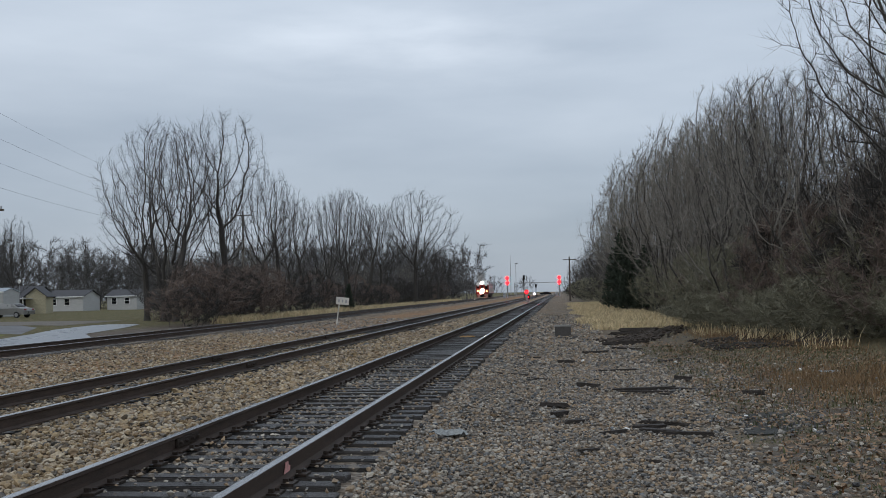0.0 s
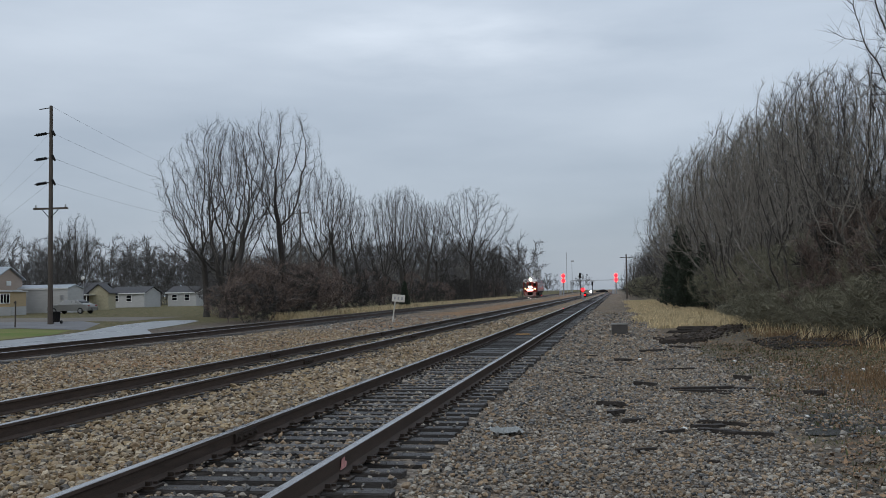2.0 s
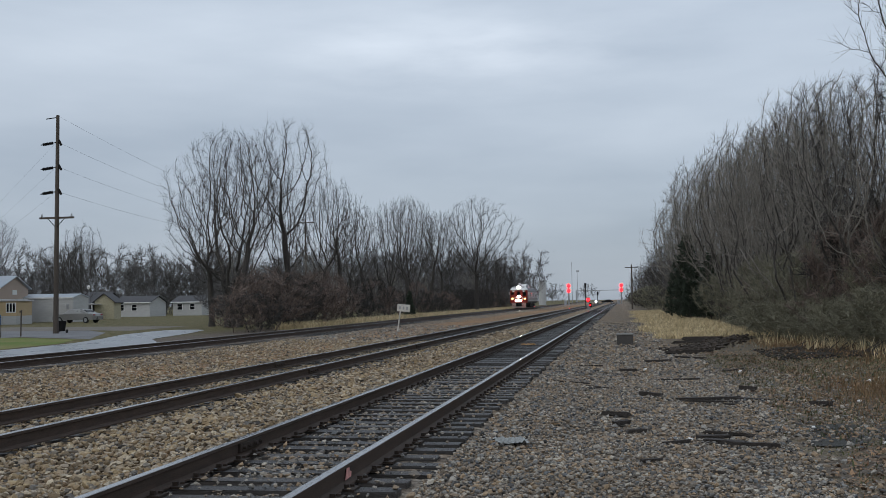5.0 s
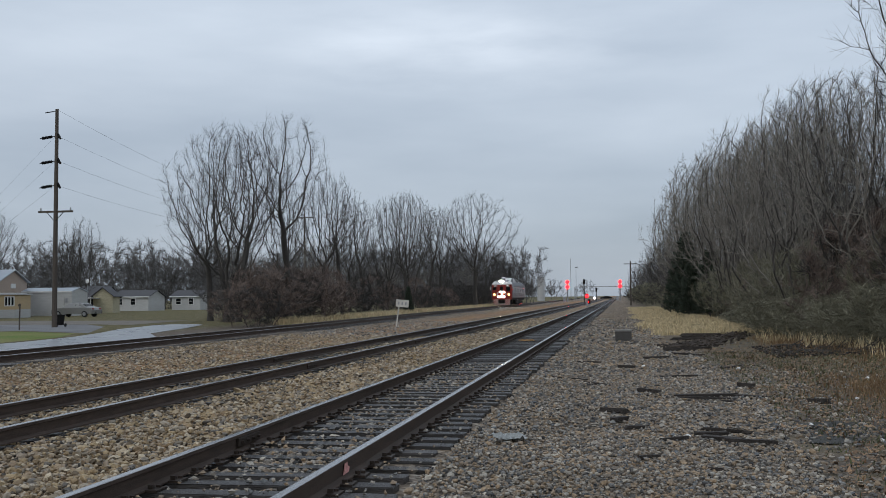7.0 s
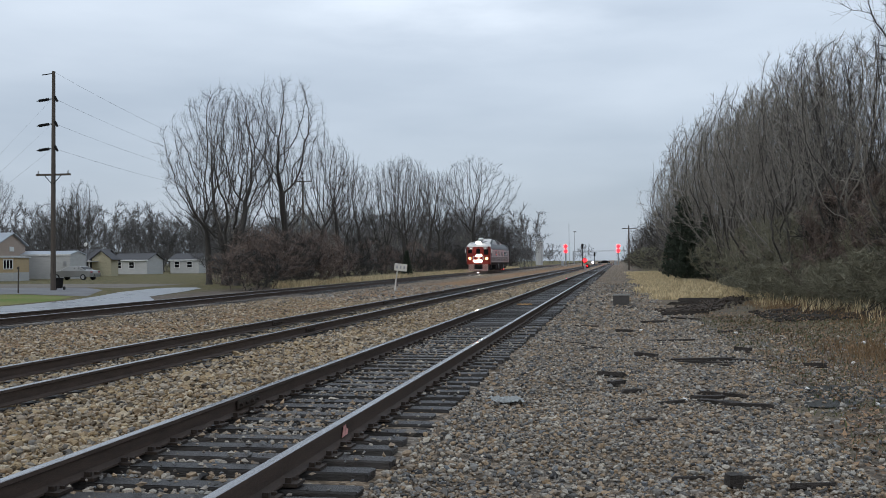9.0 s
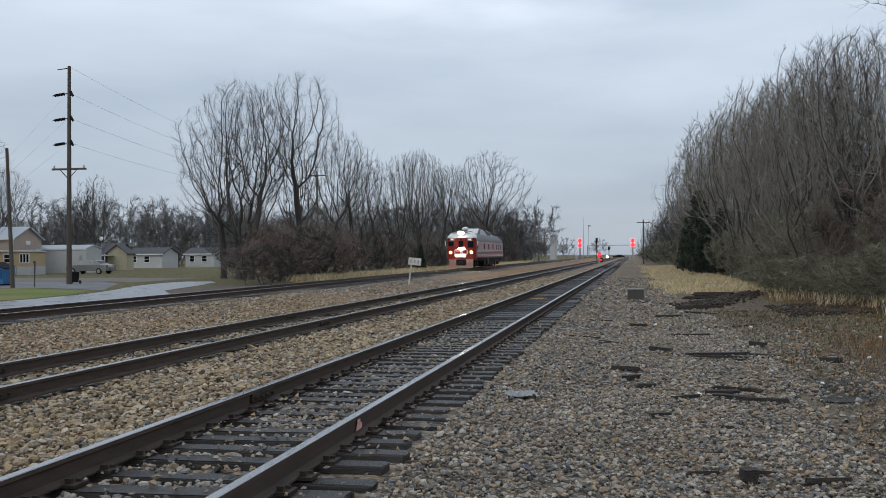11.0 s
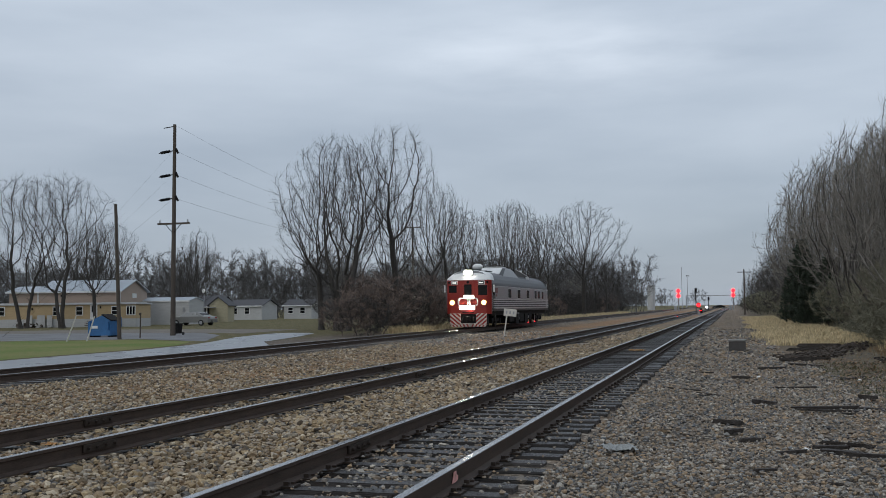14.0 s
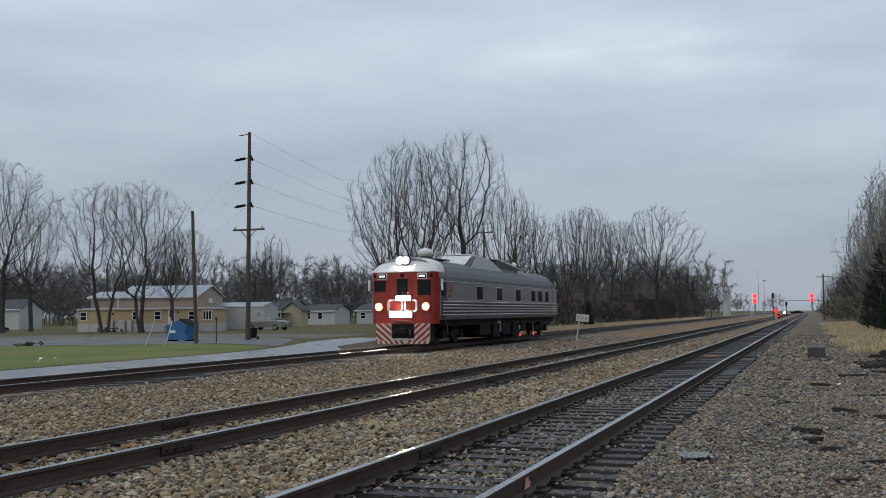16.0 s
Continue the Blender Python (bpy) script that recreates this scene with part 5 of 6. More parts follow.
M_DARKROOF = mat("dark_shingle_roof", (0.075, 0.075, 0.08), 0.85, 0, 0.3, 2, bump=0.3)
M_BLUE = mat("blue_painted_steel", (0.03, 0.13, 0.30), 0.5, 0.1, 0.25, 1.5, bump=0.15)
M_SILVERCAR = mat("silver_car_paint", (0.26, 0.26, 0.25), 0.3, 0.5, 0.06, 1.0, bump=0.0)
M_RUBBER = mat("black_rubber", (0.02, 0.02, 0.021), 0.7, 0, 0.3, 4)
M_SIGNWHITE = mat("old_white_sign_paint", (0.60, 0.58, 0.53), 0.6, 0, 0.15, 5)


def facing(x, y, dx, dy):
    """A pose at x, y whose own x axis runs along (dx, dy)."""
    return pose(x, y, -0.06, 0, 0, math.degrees(math.atan2(dy, dx)))


def window(parent, x, z, w, h, y=0.0, bars=True):
    f = part("window", B((x, y - 0.03, z), (w + 0.16, 0.08, h + 0.16), 0.015), M_WHITE, parent, "white framed window")
    if bars:
        part("pane", B((x, y - 0.065, z + h / 4 + 0.01), (w, 0.03, h / 2 - 0.03), 0.004), M_GLASSDARK, f)
        part("pane", B((x, y - 0.065, z - h / 4 - 0.01), (w, 0.03, h / 2 - 0.03), 0.004), M_GLASSDARK, f)
    else:
        part("pane", B((x, y - 0.065, z), (w, 0.03, h), 0.004), M_GLASSDARK, f)


def mobile_home():
    h = thing("mobile_home", facing(-72.9, 90.2, 15.8, 3.5), "long tan mobile home with white skirting and windows", "house")
    L, D = 14.7, 4.3
    part("wall", B((L / 2, D / 2, 1.55), (L, D, 1.45), 0.01), M_TAN, h, "tan lapped siding")
    for k in range(11):
        part("skirting_panel", B((0.67 + k * 1.336, 0.0, 0.42), (1.32, 0.06, 0.86), 0.012), M_WHITESIDE, h, "white skirting panel")
    part("skirting_end", B((L - 0.02, D / 2, 0.42), (0.06, D, 0.86), 0.01), M_WHITESIDE, h)
    bm = bmesh.new()
    box(bm, (L / 2, D / 2, 2.34), (L + 0.3, D + 0.35, 0.14), 0.03)
    box(bm, (L / 2, D / 2, 2.45), (L - 0.4, D - 1.0, 0.10), 0.03)
    part("roof", bm, M_WHITESIDE, h, "flat pale roof with an eave")
    for x in (0.65, 6.4, 8.8, 12.5):
        window(h, x, 1.66, 0.6, 0.78)
    for q in (13.85, 14.15, 14.45):
        window(h, q, 1.66, 0.2, 0.82, bars=False)
    d = part("door", B((10.3, -0.03, 1.55), (0.72, 0.08, 1.5), 0.02), M_WHITE, h, "white door")
    part("door_glass", B((10.3, -0.075, 1.85), (0.42, 0.03, 0.7), 0.01), M_GLASSDARK, d)
    for k in range(3):
        part("door_step", B((10.3, -0.3 - 0.28 * k, 0.62 - 0.22 * k), (1.1, 0.3, 0.08), 0.01), M_POLEWOOD, h)
    part("porch_lamp", B((11.0, -0.06, 2.0), (0.12, 0.12, 0.22), 0.02), M_BLACK, h)
    part("wall_lamp", B((3.9, -0.06, 1.9), (0.14, 0.12, 0.24), 0.02), M_BLACK, h)
    for x, w in ((3.7, 0.62), (4.9, 0.8), (5.8, 0.5)):
        part("leaning_panel", B((x, -0.25, 0.65), (w, 0.06, 1.2), 0.01, ), M_WHITESIDE, h, "white panel leaning on the wall")
    return h


mobile_home()


def gable_house(name, m, L, D, eave, ridge, wall, roof, label, over=0.3):
    h = thing(name, m, label, "house", "houses")
    bm = bmesh.new()
    prism(bm, [(0, 0), (D, 0), (D, eave), (D / 2, ridge), (0, eave)], 0, L)
    w = part("wall", bm, wall, h)
    w.matrix_basis = pose(0, 0, 0, 0, 0, 90) @ Matrix.Diagonal((1, -1, 1, 1))
    for s in (0, 1):
        bm = bmesh.new()
        a = (-over, eave - over * (ridge - eave) / (D / 2) + 0.03)
        b = (D / 2, ridge + 0.03)
        prism(bm, [a, b, (b[0], b[1] + 0.1), (a[0], a[1] + 0.1)], -over, L + over)
        r = part("roof", bm, roof, h)
        r.matrix_basis = pose(0, 0, 0, 0, 0, 90) @ Matrix.Diagonal((1, -1, 1, 1)) @ (Matrix.Identity(4) if s == 0 else Matrix.Translation((D, 0, 0)) @ Matrix.Diagonal((-1, 1, 1, 1)))
    part("fascia", B((L / 2, -over, eave - over * (ridge - eave) / (D / 2) + 0.05), (L + 2 * over, 0.04, 0.16), 0.01), M_WHITE, h)
    return h


hb = gable_house("two_storey_shed", facing(-72.4, 96.3, 15.8, 3.5), 9.0, 8.6, 3.72, 4.95, M_PINKTAN, M_METALROOF, "pinkish tan steel building with a blue-grey metal roof")
part("corner_trim", B((9.0, -0.02, 1.8), (0.16, 0.1, 3.6), 0.01), M_WHITE, hb)
part("corner_trim", B((0, -0.02, 1.8), (0.16, 0.1, 3.6), 0.01), M_WHITE, hb)
part("gable_window", B((9.04, 4.3, 3.3), (0.08, 1.3, 0.5), 0.02), M_WHITE, hb)
part("wall_lamp", B((2.6, -0.06, 3.3), (0.16, 0.1, 0.2), 0.02), M_BLACK, hb)
ha = gable_house("lean_to_shed", facing(-75.5, 95.6, 15.8, 3.5), 3.1, 6.0, 3.7, 4.3, M_PINKTAN, M_METALROOF, "lower pinkish tan annexe with a metal roof")
hs = gable_house("white_trailer", facing(-65.6, 105, 6.7, 0.6), 6.2, 4.0, 2.62, 3.0, M_WHITESIDE, M_METALROOF, "pale grey boxy trailer with a low roof", 0.08)
part("door", B((5.0, -0.03, 1.1), (0.8, 0.06, 1.9), 0.02), M_WHITESIDE, hs)
part("vent", B((5.6, -0.03, 1.7), (0.3, 0.05, 0.5), 0.01), M_GALV, hs)
hg = gable_house("garage", facing(-73.4, 128, 4.5, 0.2), 5.6, 5.0, 2.1, 3.5, M_DARKROOF, M_DARKROOF, "dark low garage with a carport roof")
part("carport_roof", B((2.6, -1.6, 1.95), (6.0, 3.2, 0.1), 0.02), M_WHITESIDE, hg, "pale flat carport roof")
for x in (-0.2, 2.6, 5.4):
    part("carport_post", cyl(bmesh.new(), (x, -3.0, 0), (x, -3.0, 1.9), 0.06, seg=8), M_WHITE, hg)
hy = gable_house("yellow_house", facing(-69.0, 130, 0.3, -2.4), 2.6, 2.6, 2.3, 3.3, mat("cream_siding", (0.42, 0.38, 0.26), 0.7), M_DARKROOF, "small cream house with a dark gabled roof")
for i, (x, y, L, D) in enumerate(((-77.5, 150, 6.0, 5), (-71.5, 158, 5.0, 5))):
    hw = gable_house("white_house", facing(x, y, 6, -0.4), L, D, 2.2, 3.1, M_WHITESIDE, M_DARKROOF, "small white house with a dark roof")
    for q in (1.2, 3.4):
        window(hw, q, 1.4, 0.8, 0.9)
hl = gable_house("white_house", facing(-107.5, 109.4, 8.6, 1.6), 8.6, 5.5, 2.7, 3.9, M_WHITESIDE, M_DARKROOF, "white house with a dark garage door")
part("garage_door", B((1.7, -0.03, 1.0), (2.8, 0.08, 2.0), 0.02), M_DARKROOF, hl, "dark garage door")
window(hl, 5.6, 1.8, 0.5, 1.0)
dish = thing("satellite_dish", pose(-66.0, 121, 4.0), "small white satellite dish on a mast", "satellite dish")
bm = bmesh.new()
bmesh.ops.create_uvsphere(bm, u_segments=14, v_segments=8, radius=0.27, matrix=Matrix.Diagonal((1, 0.3, 1, 1)))
part("reflector", bm, M_WHITE, dish, "", True)
part("mast", cyl(bmesh.new(), (0, 0.05, -4.06), (0, 0.05, 0), 0.04, seg=8), M_GALV, dish)


def sedan(m, paint, label):
    c = thing("car", m, label, "car")
    prof = [(0.0, 0.32), (0.0, 0.72), (0.25, 0.86), (1.25, 0.96), (1.95, 1.38), (3.35, 1.42), (4.1, 1.0), (4.7, 0.94), (4.8, 0.7), (4.8, 0.32)]
    bm = bmesh.new()
    n = len(prof)
    sides = []
    for y, k in ((-0.86, 0.94), (-0.80, 1.0), (0.80, 1.0), (0.86, 0.94)):
        sides.append([bm.verts.new((x, y * (0.80 if z > 1.1 else 1.0), 0.32 + (z - 0.32) * k)) for x, z in prof])
    for a, b in zip(sides, sides[1:]):
        for i in range(n):
            j = (i + 1) % n
            bm.faces.new((a[i], a[j], b[j], b[i]))
    bm.faces.new(sides[0][::-1])
    bm.faces.new(sides[-1])
    bmesh.ops.recalc_face_normals(bm, faces=bm.faces)
    part("body", bm, paint, c, "silver painted body")
    for s in (-1, 1):
        for x0, x1, x2, x3_ in ((1.55, 2.6, 2.55, 2.02), (2.66, 3.85, 3.3, 2.62)):
            bm = bmesh.new()
            prism(bm, [(x0, 0.98), (x1, 0.98), (x2, 1.34), (x3_, 1.34)], -0.015, 0.015)
            part("side_window", bm, M_GLASSDARK, c).matrix_basis = pose(0, s * 0.79, 0, s * 6)
        for x in (0.85, 3.95):
            w = part("wheel", cyl(bmesh.new(), (x, s * 0.72, 0.31), (x, s * 0.90, 0.31), 0.31, seg=20), M_RUBBER, c)
            part("rim", cyl(bmesh.new(), (x, s * 0.88, 0.31), (x, s * 0.915, 0.31), 0.19, seg=14), M_GALV, w)
        part("tail_lamp", B((4.78, s * 0.62, 0.82), (0.06, 0.3, 0.14), 0.02), mat("red_plastic", (0.25, 0.02, 0.02), 0.3), c)
        part("door_handle", B((2.5, s * 0.87, 0.86), (0.16, 0.03, 0.03), 0.008), paint, c)
    part("front_glass", B((1.60, 0, 1.18), (0.05, 1.2, 0.42), 0.01, Matrix.Translation((1.6, 0, 1.18)) @ pose(0, 0, 0, 0, 58, 0) @ Matrix.Translation((-1.6, 0, -1.18))), M_GLASSDARK, c)
    part("rear_glass", B((3.74, 0, 1.22), (0.05, 1.2, 0.45), 0.01, Matrix.Translation((3.74, 0, 1.22)) @ pose(0, 0, 0, 0, -60, 0) @ Matrix.Translation((-3.74, 0, -1.22))), M_GLASSDARK, c)
    return c


sedan(facing(-57.2, 98.6, 4.9, -0.6), M_SILVERCAR, "silver four-door sedan parked on the grass")
sedan(facing(-8.6, 432, 1, 0.05), M_BLACK, "dark car crossing the tracks far off")

# dumpster
dp = thing("dumpster", facing(-38.9, 56.6, 1, 0.05), "blue steel dumpster with a peaked lid", "dumpster")
bm = bmesh.new()
prism(bm, [(0, 0.1), (0.0, 0.95), (0.95, 1.36), (1.55, 1.0), (1.55, 0.1)], 0, 1.2)
part("bin_body", bm, M_BLUE, dp, "blue painted steel body")
bm = bmesh.new()
prism(bm, [(0.93, 1.38), (1.58, 1.02), (1.60, 1.06), (0.95, 1.43)], -0.03, 1.23)
part("lid", bm, M_BLACK, dp, "dark sloping lid")
part("sticker", B((0.45, -0.01, 0.62), (0.45, 0.02, 0.17), 0.004), M_WHITE, dp, "pale sticker, not legible")
for x in (0.15, 1.4):
    part("skid", B((x, 0.6, 0.05), (0.12, 1.1, 0.1), 0.01), M_BLACK, dp)
    part("lift_pocket", B((x, -0.06, 0.7), (0.12, 0.12, 0.5), 0.01), M_BLUE, dp)

# barrel by the pole
bn = thing("trash_cart", pose(-35.0, 60.6, -0.05), "dark wheeled trash cart beside the pole", "trash can")
bm = bmesh.new()
for z0, z1, s0, s1 in ((0.1, 0.72, 0.22, 0.27),):
    bmesh.ops.create_cone(bm, cap_ends=True, segments=4, radius1=s0 * 1.41, radius2=s1 * 1.41, depth=z1 - z0, matrix=Matrix.Translation((0, 0, (z0 + z1) / 2)) @ pose(0, 0, 0, 0, 0, 45))
part("bin_body", bm, M_BLACK, bn)
part("lid", B((0, -0.02, 0.74), (0.6, 0.62, 0.06), 0.02), M_BLACK, bn)
for s in (-1, 1):
    part("wheel", cyl(bmesh.new(), (s * 0.26, 0.3, 0.1), (s * 0.32, 0.3, 0.1), 0.11, seg=12), M_RUBBER, bn)

# garden stakes
for x, y, dx in ((-34.7, 48.6, 0.55), (-34.0, 49.4, 0.45)):
    st = part("leaning_stake", cyl(bmesh.new(), (0, 0, 0), (dx, 0, 1.35), 0.04, 0.035, 7), M_SIGNWHITE)
    st.matrix_basis = pose(x, y, -0.06)
    tagged(st, "pale wooden stake leaning in the lawn", "stake", "stakes")
sp = thing("small_sign_post", pose(-33.6, 54.0, -0.05), "short brown sign post by the street", "post")
part("post", cyl(bmesh.new(), (0, 0, 0), (0.03, 0, 1.5), 0.04, seg=7), M_POLEWOOD, sp)
part("sign_plate", B((0.03, -0.05, 1.4), (0.16, 0.03, 0.12), 0.01), M_POLEWOOD, sp)


def scrap(name, x, y, n, size, material, label, seed, z=-0.05):
    r = random.Random(seed)
    bm = bmesh.new()
    for k in range(n):
        a = Vector((r.gauss(0, size), r.gauss(0, size * 0.6), r.uniform(0.02, size * 0.5)))
        box(bm, (0, 0, 0), (r.uniform(0.3, 0.9) * size, r.uniform(0.1, 0.4) * size, r.uniform(0.08, 0.3) * size), 0.01, Matrix.Translation(a) @ pose(0, 0, 0, r.uniform(-30, 30), r.uniform(-30, 30), r.uniform(0, 360)))
    ob = part(name, bm, material)
    ob.matrix_basis = pose(x, y, z)
    return tagged(ob, label, "rubbish heap", "", "")


scrap("brush_heap", -41.4, 47.2, 16, 0.42, M_POLEWOOD, "heap of brown brush on the lawn", 1)
scrap("junk_heap", -86.0, 92.0, 18, 1.0, M_BLACK, "dark heap of junk by the hedge", 2)
scrap("junk_heap", -67.6, 88.6, 14, 0.8, M_POLEWOOD, "heap of boards by the mobile home", 3)
scrap("junk_heap", -60.4, 90.6, 12, 0.6, M_BLACK, "dark clutter against the mobile home", 4)
scrap("white_stone", -26.2, 31.0, 3, 0.25, M_WHITE, "white stone at the edge of the lawn", 5)
tb = part("blue_bin", B((0, 0, 0.5), (0.7, 0.7, 1.0), 0.04), M_BLUE)
tb.matrix_basis = facing(-59.6, 91.6, 15.8, 3.5)
tagged(tb, "blue bin beside the mobile home", "bin")


# ---- poles and wires ----
def utility_pole():
    h = 13.6
    p = thing("utility_pole", pose(-34.6, 59.4, -0.06), "tall dark wooden utility pole with three insulators and a crossarm", "utility pole")
    part("pole", cyl(bmesh.new(), (0, 0, -0.2), (0.09, 0, h), 0.165, 0.10, 12), M_POLEWOOD, p)
    for z in (11.9, 10.35, 8.82):
        part("bracket", cyl(bmesh.new(), (0.15, 0, z + 0.12), (0.34, 0, z - 0.18), 0.10, 0.07, 8), M_BLACK, p, "dark bracket")
        bm = bmesh.new()
        cyl(bm, (0, 0, z), (-1.0, -0.1, z - 0.14), 0.03, seg=6)
        for k in range(7):
            t = 0.25 + k * 0.095
            c = Vector((-1.0 * t, -0.1 * t, z - 0.14 * t))
            cyl(bm, c, c + Vector((-0.045, 0, -0.006)), 0.105, 0.07, 10)
        part("insulator", bm, M_BLACK, p, "string of dark insulators")
    part("top_arm", cyl(bmesh.new(), (0.1, 0, h - 0.12), (-0.7, 0, h - 0.2), 0.03, seg=6), M_BLACK, p)
    part("crossarm", B((0.04, 0, 7.18), (2.3, 0.12, 0.12), 0.01), M_POLEWOOD, p, "wooden crossarm")
    for s in (-1, 1):
        part("brace", cyl(bmesh.new(), (0.05 + s * 0.55, -0.08, 7.12), (0.05, -0.1, 6.55), 0.025, seg=6), M_BLACK, p)
        part("pin_insulator", cyl(bmesh.new(), (0.04 + s * 1.0, 0, 7.24), (0.04 + s * 1.0, 0, 7.42), 0.06, 0.04, 8), M_GALV, p)
    return p


utility_pole()
p2 = thing("wooden_pole", pose(-33.8, 52.2, -0.06), "plain weathered wooden pole leaning slightly", "utility pole")
part("pole", cyl(bmesh.new(), (0, 0, -0.2), (-0.32, 0, 7.75), 0.12, 0.085, 10), M_POLEWOOD, p2)
for x, y, h in ((-38.0, 122, 12.0), (1.6, 178, 7.4)):
    q = thing("utility_pole", pose(x, y, -0.06), "distant wooden utility pole with a crossarm", "utility pole")
    part("pole", cyl(bmesh.new(), (0, 0, -0.2), (0, 0, h), 0.16, 0.1, 8), M_POLEWOOD, q)
    part("crossarm", B((0, 0, h - 0.5), (2.2, 0.1, 0.12), 0.01), M_POLEWOOD, q)


def wire(a, b, sag, r=0.012):
    a, b = Vector(a), Vector(b)
    bm = bmesh.new()
    rings = []
    for i in range(15):
        p = a.lerp(b, i / 14) + Vector((0, 0, -sag * 4 * (i / 14) * (1 - i / 14)))
        side = (b - a).cross(Vector((0, 0, 1))).normalized()
        rings.append([bm.verts.new(p + side * r * math.cos(q) + Vector((0, 0, r * math.sin(q)))) for q in (0, 1.571, 3.142, 4.712)])
    for u, v in zip(rings, rings[1:]):
        for k in range(4):
            bm.faces.new((u[k], u[(k + 1) % 4], v[(k + 1) % 4], v[k]))
    tagged(part("power_line", bm, M_BLACK), "thin dark wire from the utility pole", "cable", "power lines")


for z, z2, z3 in ((13.5, 12.0, 9.0), (11.85, 11.3, 8.4), (10.3, 10.6, 7.8), (8.75, 9.8, 7.2)):
    wire((-34.5, 59.5, z), (-38.0, 122, z2), 1.1, 0.006)
    # three guy wires go down from the pole to a ground anchor
    if z3 < 9:
        wire((-34.6, 59.4, z), (-45.5, 57.0, -0.06), 0.05, 0.004)

# ---- signs and line-side things ----
ps = thing("line_side_sign", pose(-12.3, 56.2, ground_z(-12.3, 56.2)), "small white board on a leaning white post between the tracks", "sign")
part("post", cyl(bmesh.new(), (0, 0, -0.1), (0.22, 0, 1.35), 0.038, seg=8), M_SIGNWHITE, ps)
sb = part("board", B((0.25, -0.05, 1.36), (0.72, 0.03, 0.40), 0.02, pose(0, 0, 0, 0, 6, 0)), M_SIGNWHITE, ps, "white board with worn dark marks")
for k in (-0.2, 0.0, 0.2):
    part("bar", B((0.25 + k, -0.07, 1.36), (0.09, 0.012, 0.16), 0.003, pose(0, 0, 0, 0, 6, 0)), M_GALV, sb)

bx = thing("equipment_box", pose(0.05, 39.6, ground_z(0.05, 39.6)), "low dark concrete box beside the track", "box")
part("case", B((0, 0.25, 0.17), (0.60, 0.55, 0.40), 0.02), mat("dark_concrete", (0.075, 0.07, 0.066), 0.8, 0, 0.3, 4, bump=0.4), bx)
part("lid", B((0, 0.25, 0.395), (0.64, 0.6, 0.06), 0.015), mat("grey_concrete", (0.24, 0.235, 0.22), 0.8, 0, 0.2, 4, bump=0.4), bx, "pale concrete lid")


def signal(x, y, top, reds, label, r=0.19, dwarf=False):
    s = thing("railway_signal", pose(x, y, -0.1), label, "railway signal", "signals")
    if not dwarf:
        part("mast", cyl(bmesh.new(), (0, 0, 0), (0, 0, top + 0.5), 0.09, seg=10), M_GALV, s, "grey metal mast")
        part("ladder", B((0, 0.25, top / 2), (0.4, 0.05, top), 0.01), M_GALV, s)
        part("relay_case", B((-0.9, 0.4, 0.7), (0.8, 0.6, 1.4), 0.03), M_GALV, s, "grey relay cabinet")
    else:
        part("base", B((0, 0, 0.5), (0.3, 0.3, 1.1), 0.03), M_GALV, s)
    for z in reds:
        hd = part("signal_head", B((0, -0.12, z), (0.62, 0.12, 0.80) if not dwarf else (0.5, 0.12, 0.7), 0.06), M_BLACK, s, "black backing plate")
        part("red_lens", cyl(bmesh.new(), (0, -0.18, z), (0, -0.25, z), r, seg=16), M_REDLAMP, hd, "glowing red lens")
        part("hood", cyl(bmesh.new(), (0, -0.19, z + 0.02), (0, -0.42, z + 0.02), r * 1.15, seg=16, caps=False), M_BLACK, hd)
    return s


# these three signals have oversize lenses: glare is put into the radius
signal(-0.35, 340, 6.2, (6.0, 4.6), "tall signal mast showing two red lights", 0.55)
signal(-15.2, 300, 5.8, (5.6, 4.2), "signal mast showing two red lights beside the siding", 0.5)
signal(-5.25, 162, 1.6, (1.58,), "dwarf signal showing red between the tracks", 0.26, True)
# an added small red lens stands in for the dwarf signal's reflection
signal(-5.0, 163.5, 0.5, (0.75,), "low red glow added for the dwarf signal's reflection", 0.08, True)
fp = thing("far_mast", pose(-21.3, 450, 0), "thin steel radio mast far off", "mast")
part("mast", cyl(bmesh.new(), (0, 0, 0), (0, 0, 17.6), 0.14, 0.08, 6), M_GALV, fp)
fl = thing("lamp_post", pose(-18.6, 440, 0), "tall lamp post far off", "street lamp")
part("post", cyl(bmesh.new(), (0, 0, 0), (0, 0, 13.5), 0.12, 0.08, 6), M_GALV, fl)
part("lamp_head", B((0.2, 0, 13.5), (1.2, 0.4, 0.5), 0.05), M_GALV, fl)
for x, y, h in ((-8.7, 250, 5.4), (-7.0, 300, 3.7)):
    m_ = thing("signal_mast", pose(x, y, 0), "dark signal mast seen from behind", "railway signal", "signals")
    part("mast", cyl(bmesh.new(), (0, 0, 0), (0, 0, h), 0.09, seg=8), M_BLACK, m_)
    part("signal_head", B((0, 0, h - 0.5), (0.5, 0.2, 1.1), 0.05), M_BLACK, m_)
hd = thing("far_vehicle", pose(-10.6, 424, -0.34), "vehicle with a lit headlamp on a far crossing", "car")
part("body", B((0, 1.0, 0.9), (1.8, 4.0, 1.3), 0.2), M_SILVERCAR, hd)
part("headlamp", cyl(bmesh.new(), (0, -1.0, 0.9), (0, -1.1, 0.9), 0.45, seg=14), glow("far_headlamp", (0.9, 0.95, 1.0), 6), hd, "lit white headlamp")
gb = thing("signal_bridge", pose(-10, 620, 0), "distant steel signal bridge over the tracks", "gantry")
part("beam", B((0, 0, 6.8), (34, 0.3, 0.35), 0.05), M_GALV, gb)
for x in (-17, 17):
    part("leg", B((x, 0, 3.4), (0.6, 0.6, 6.8), 0.05), M_GALV, gb)
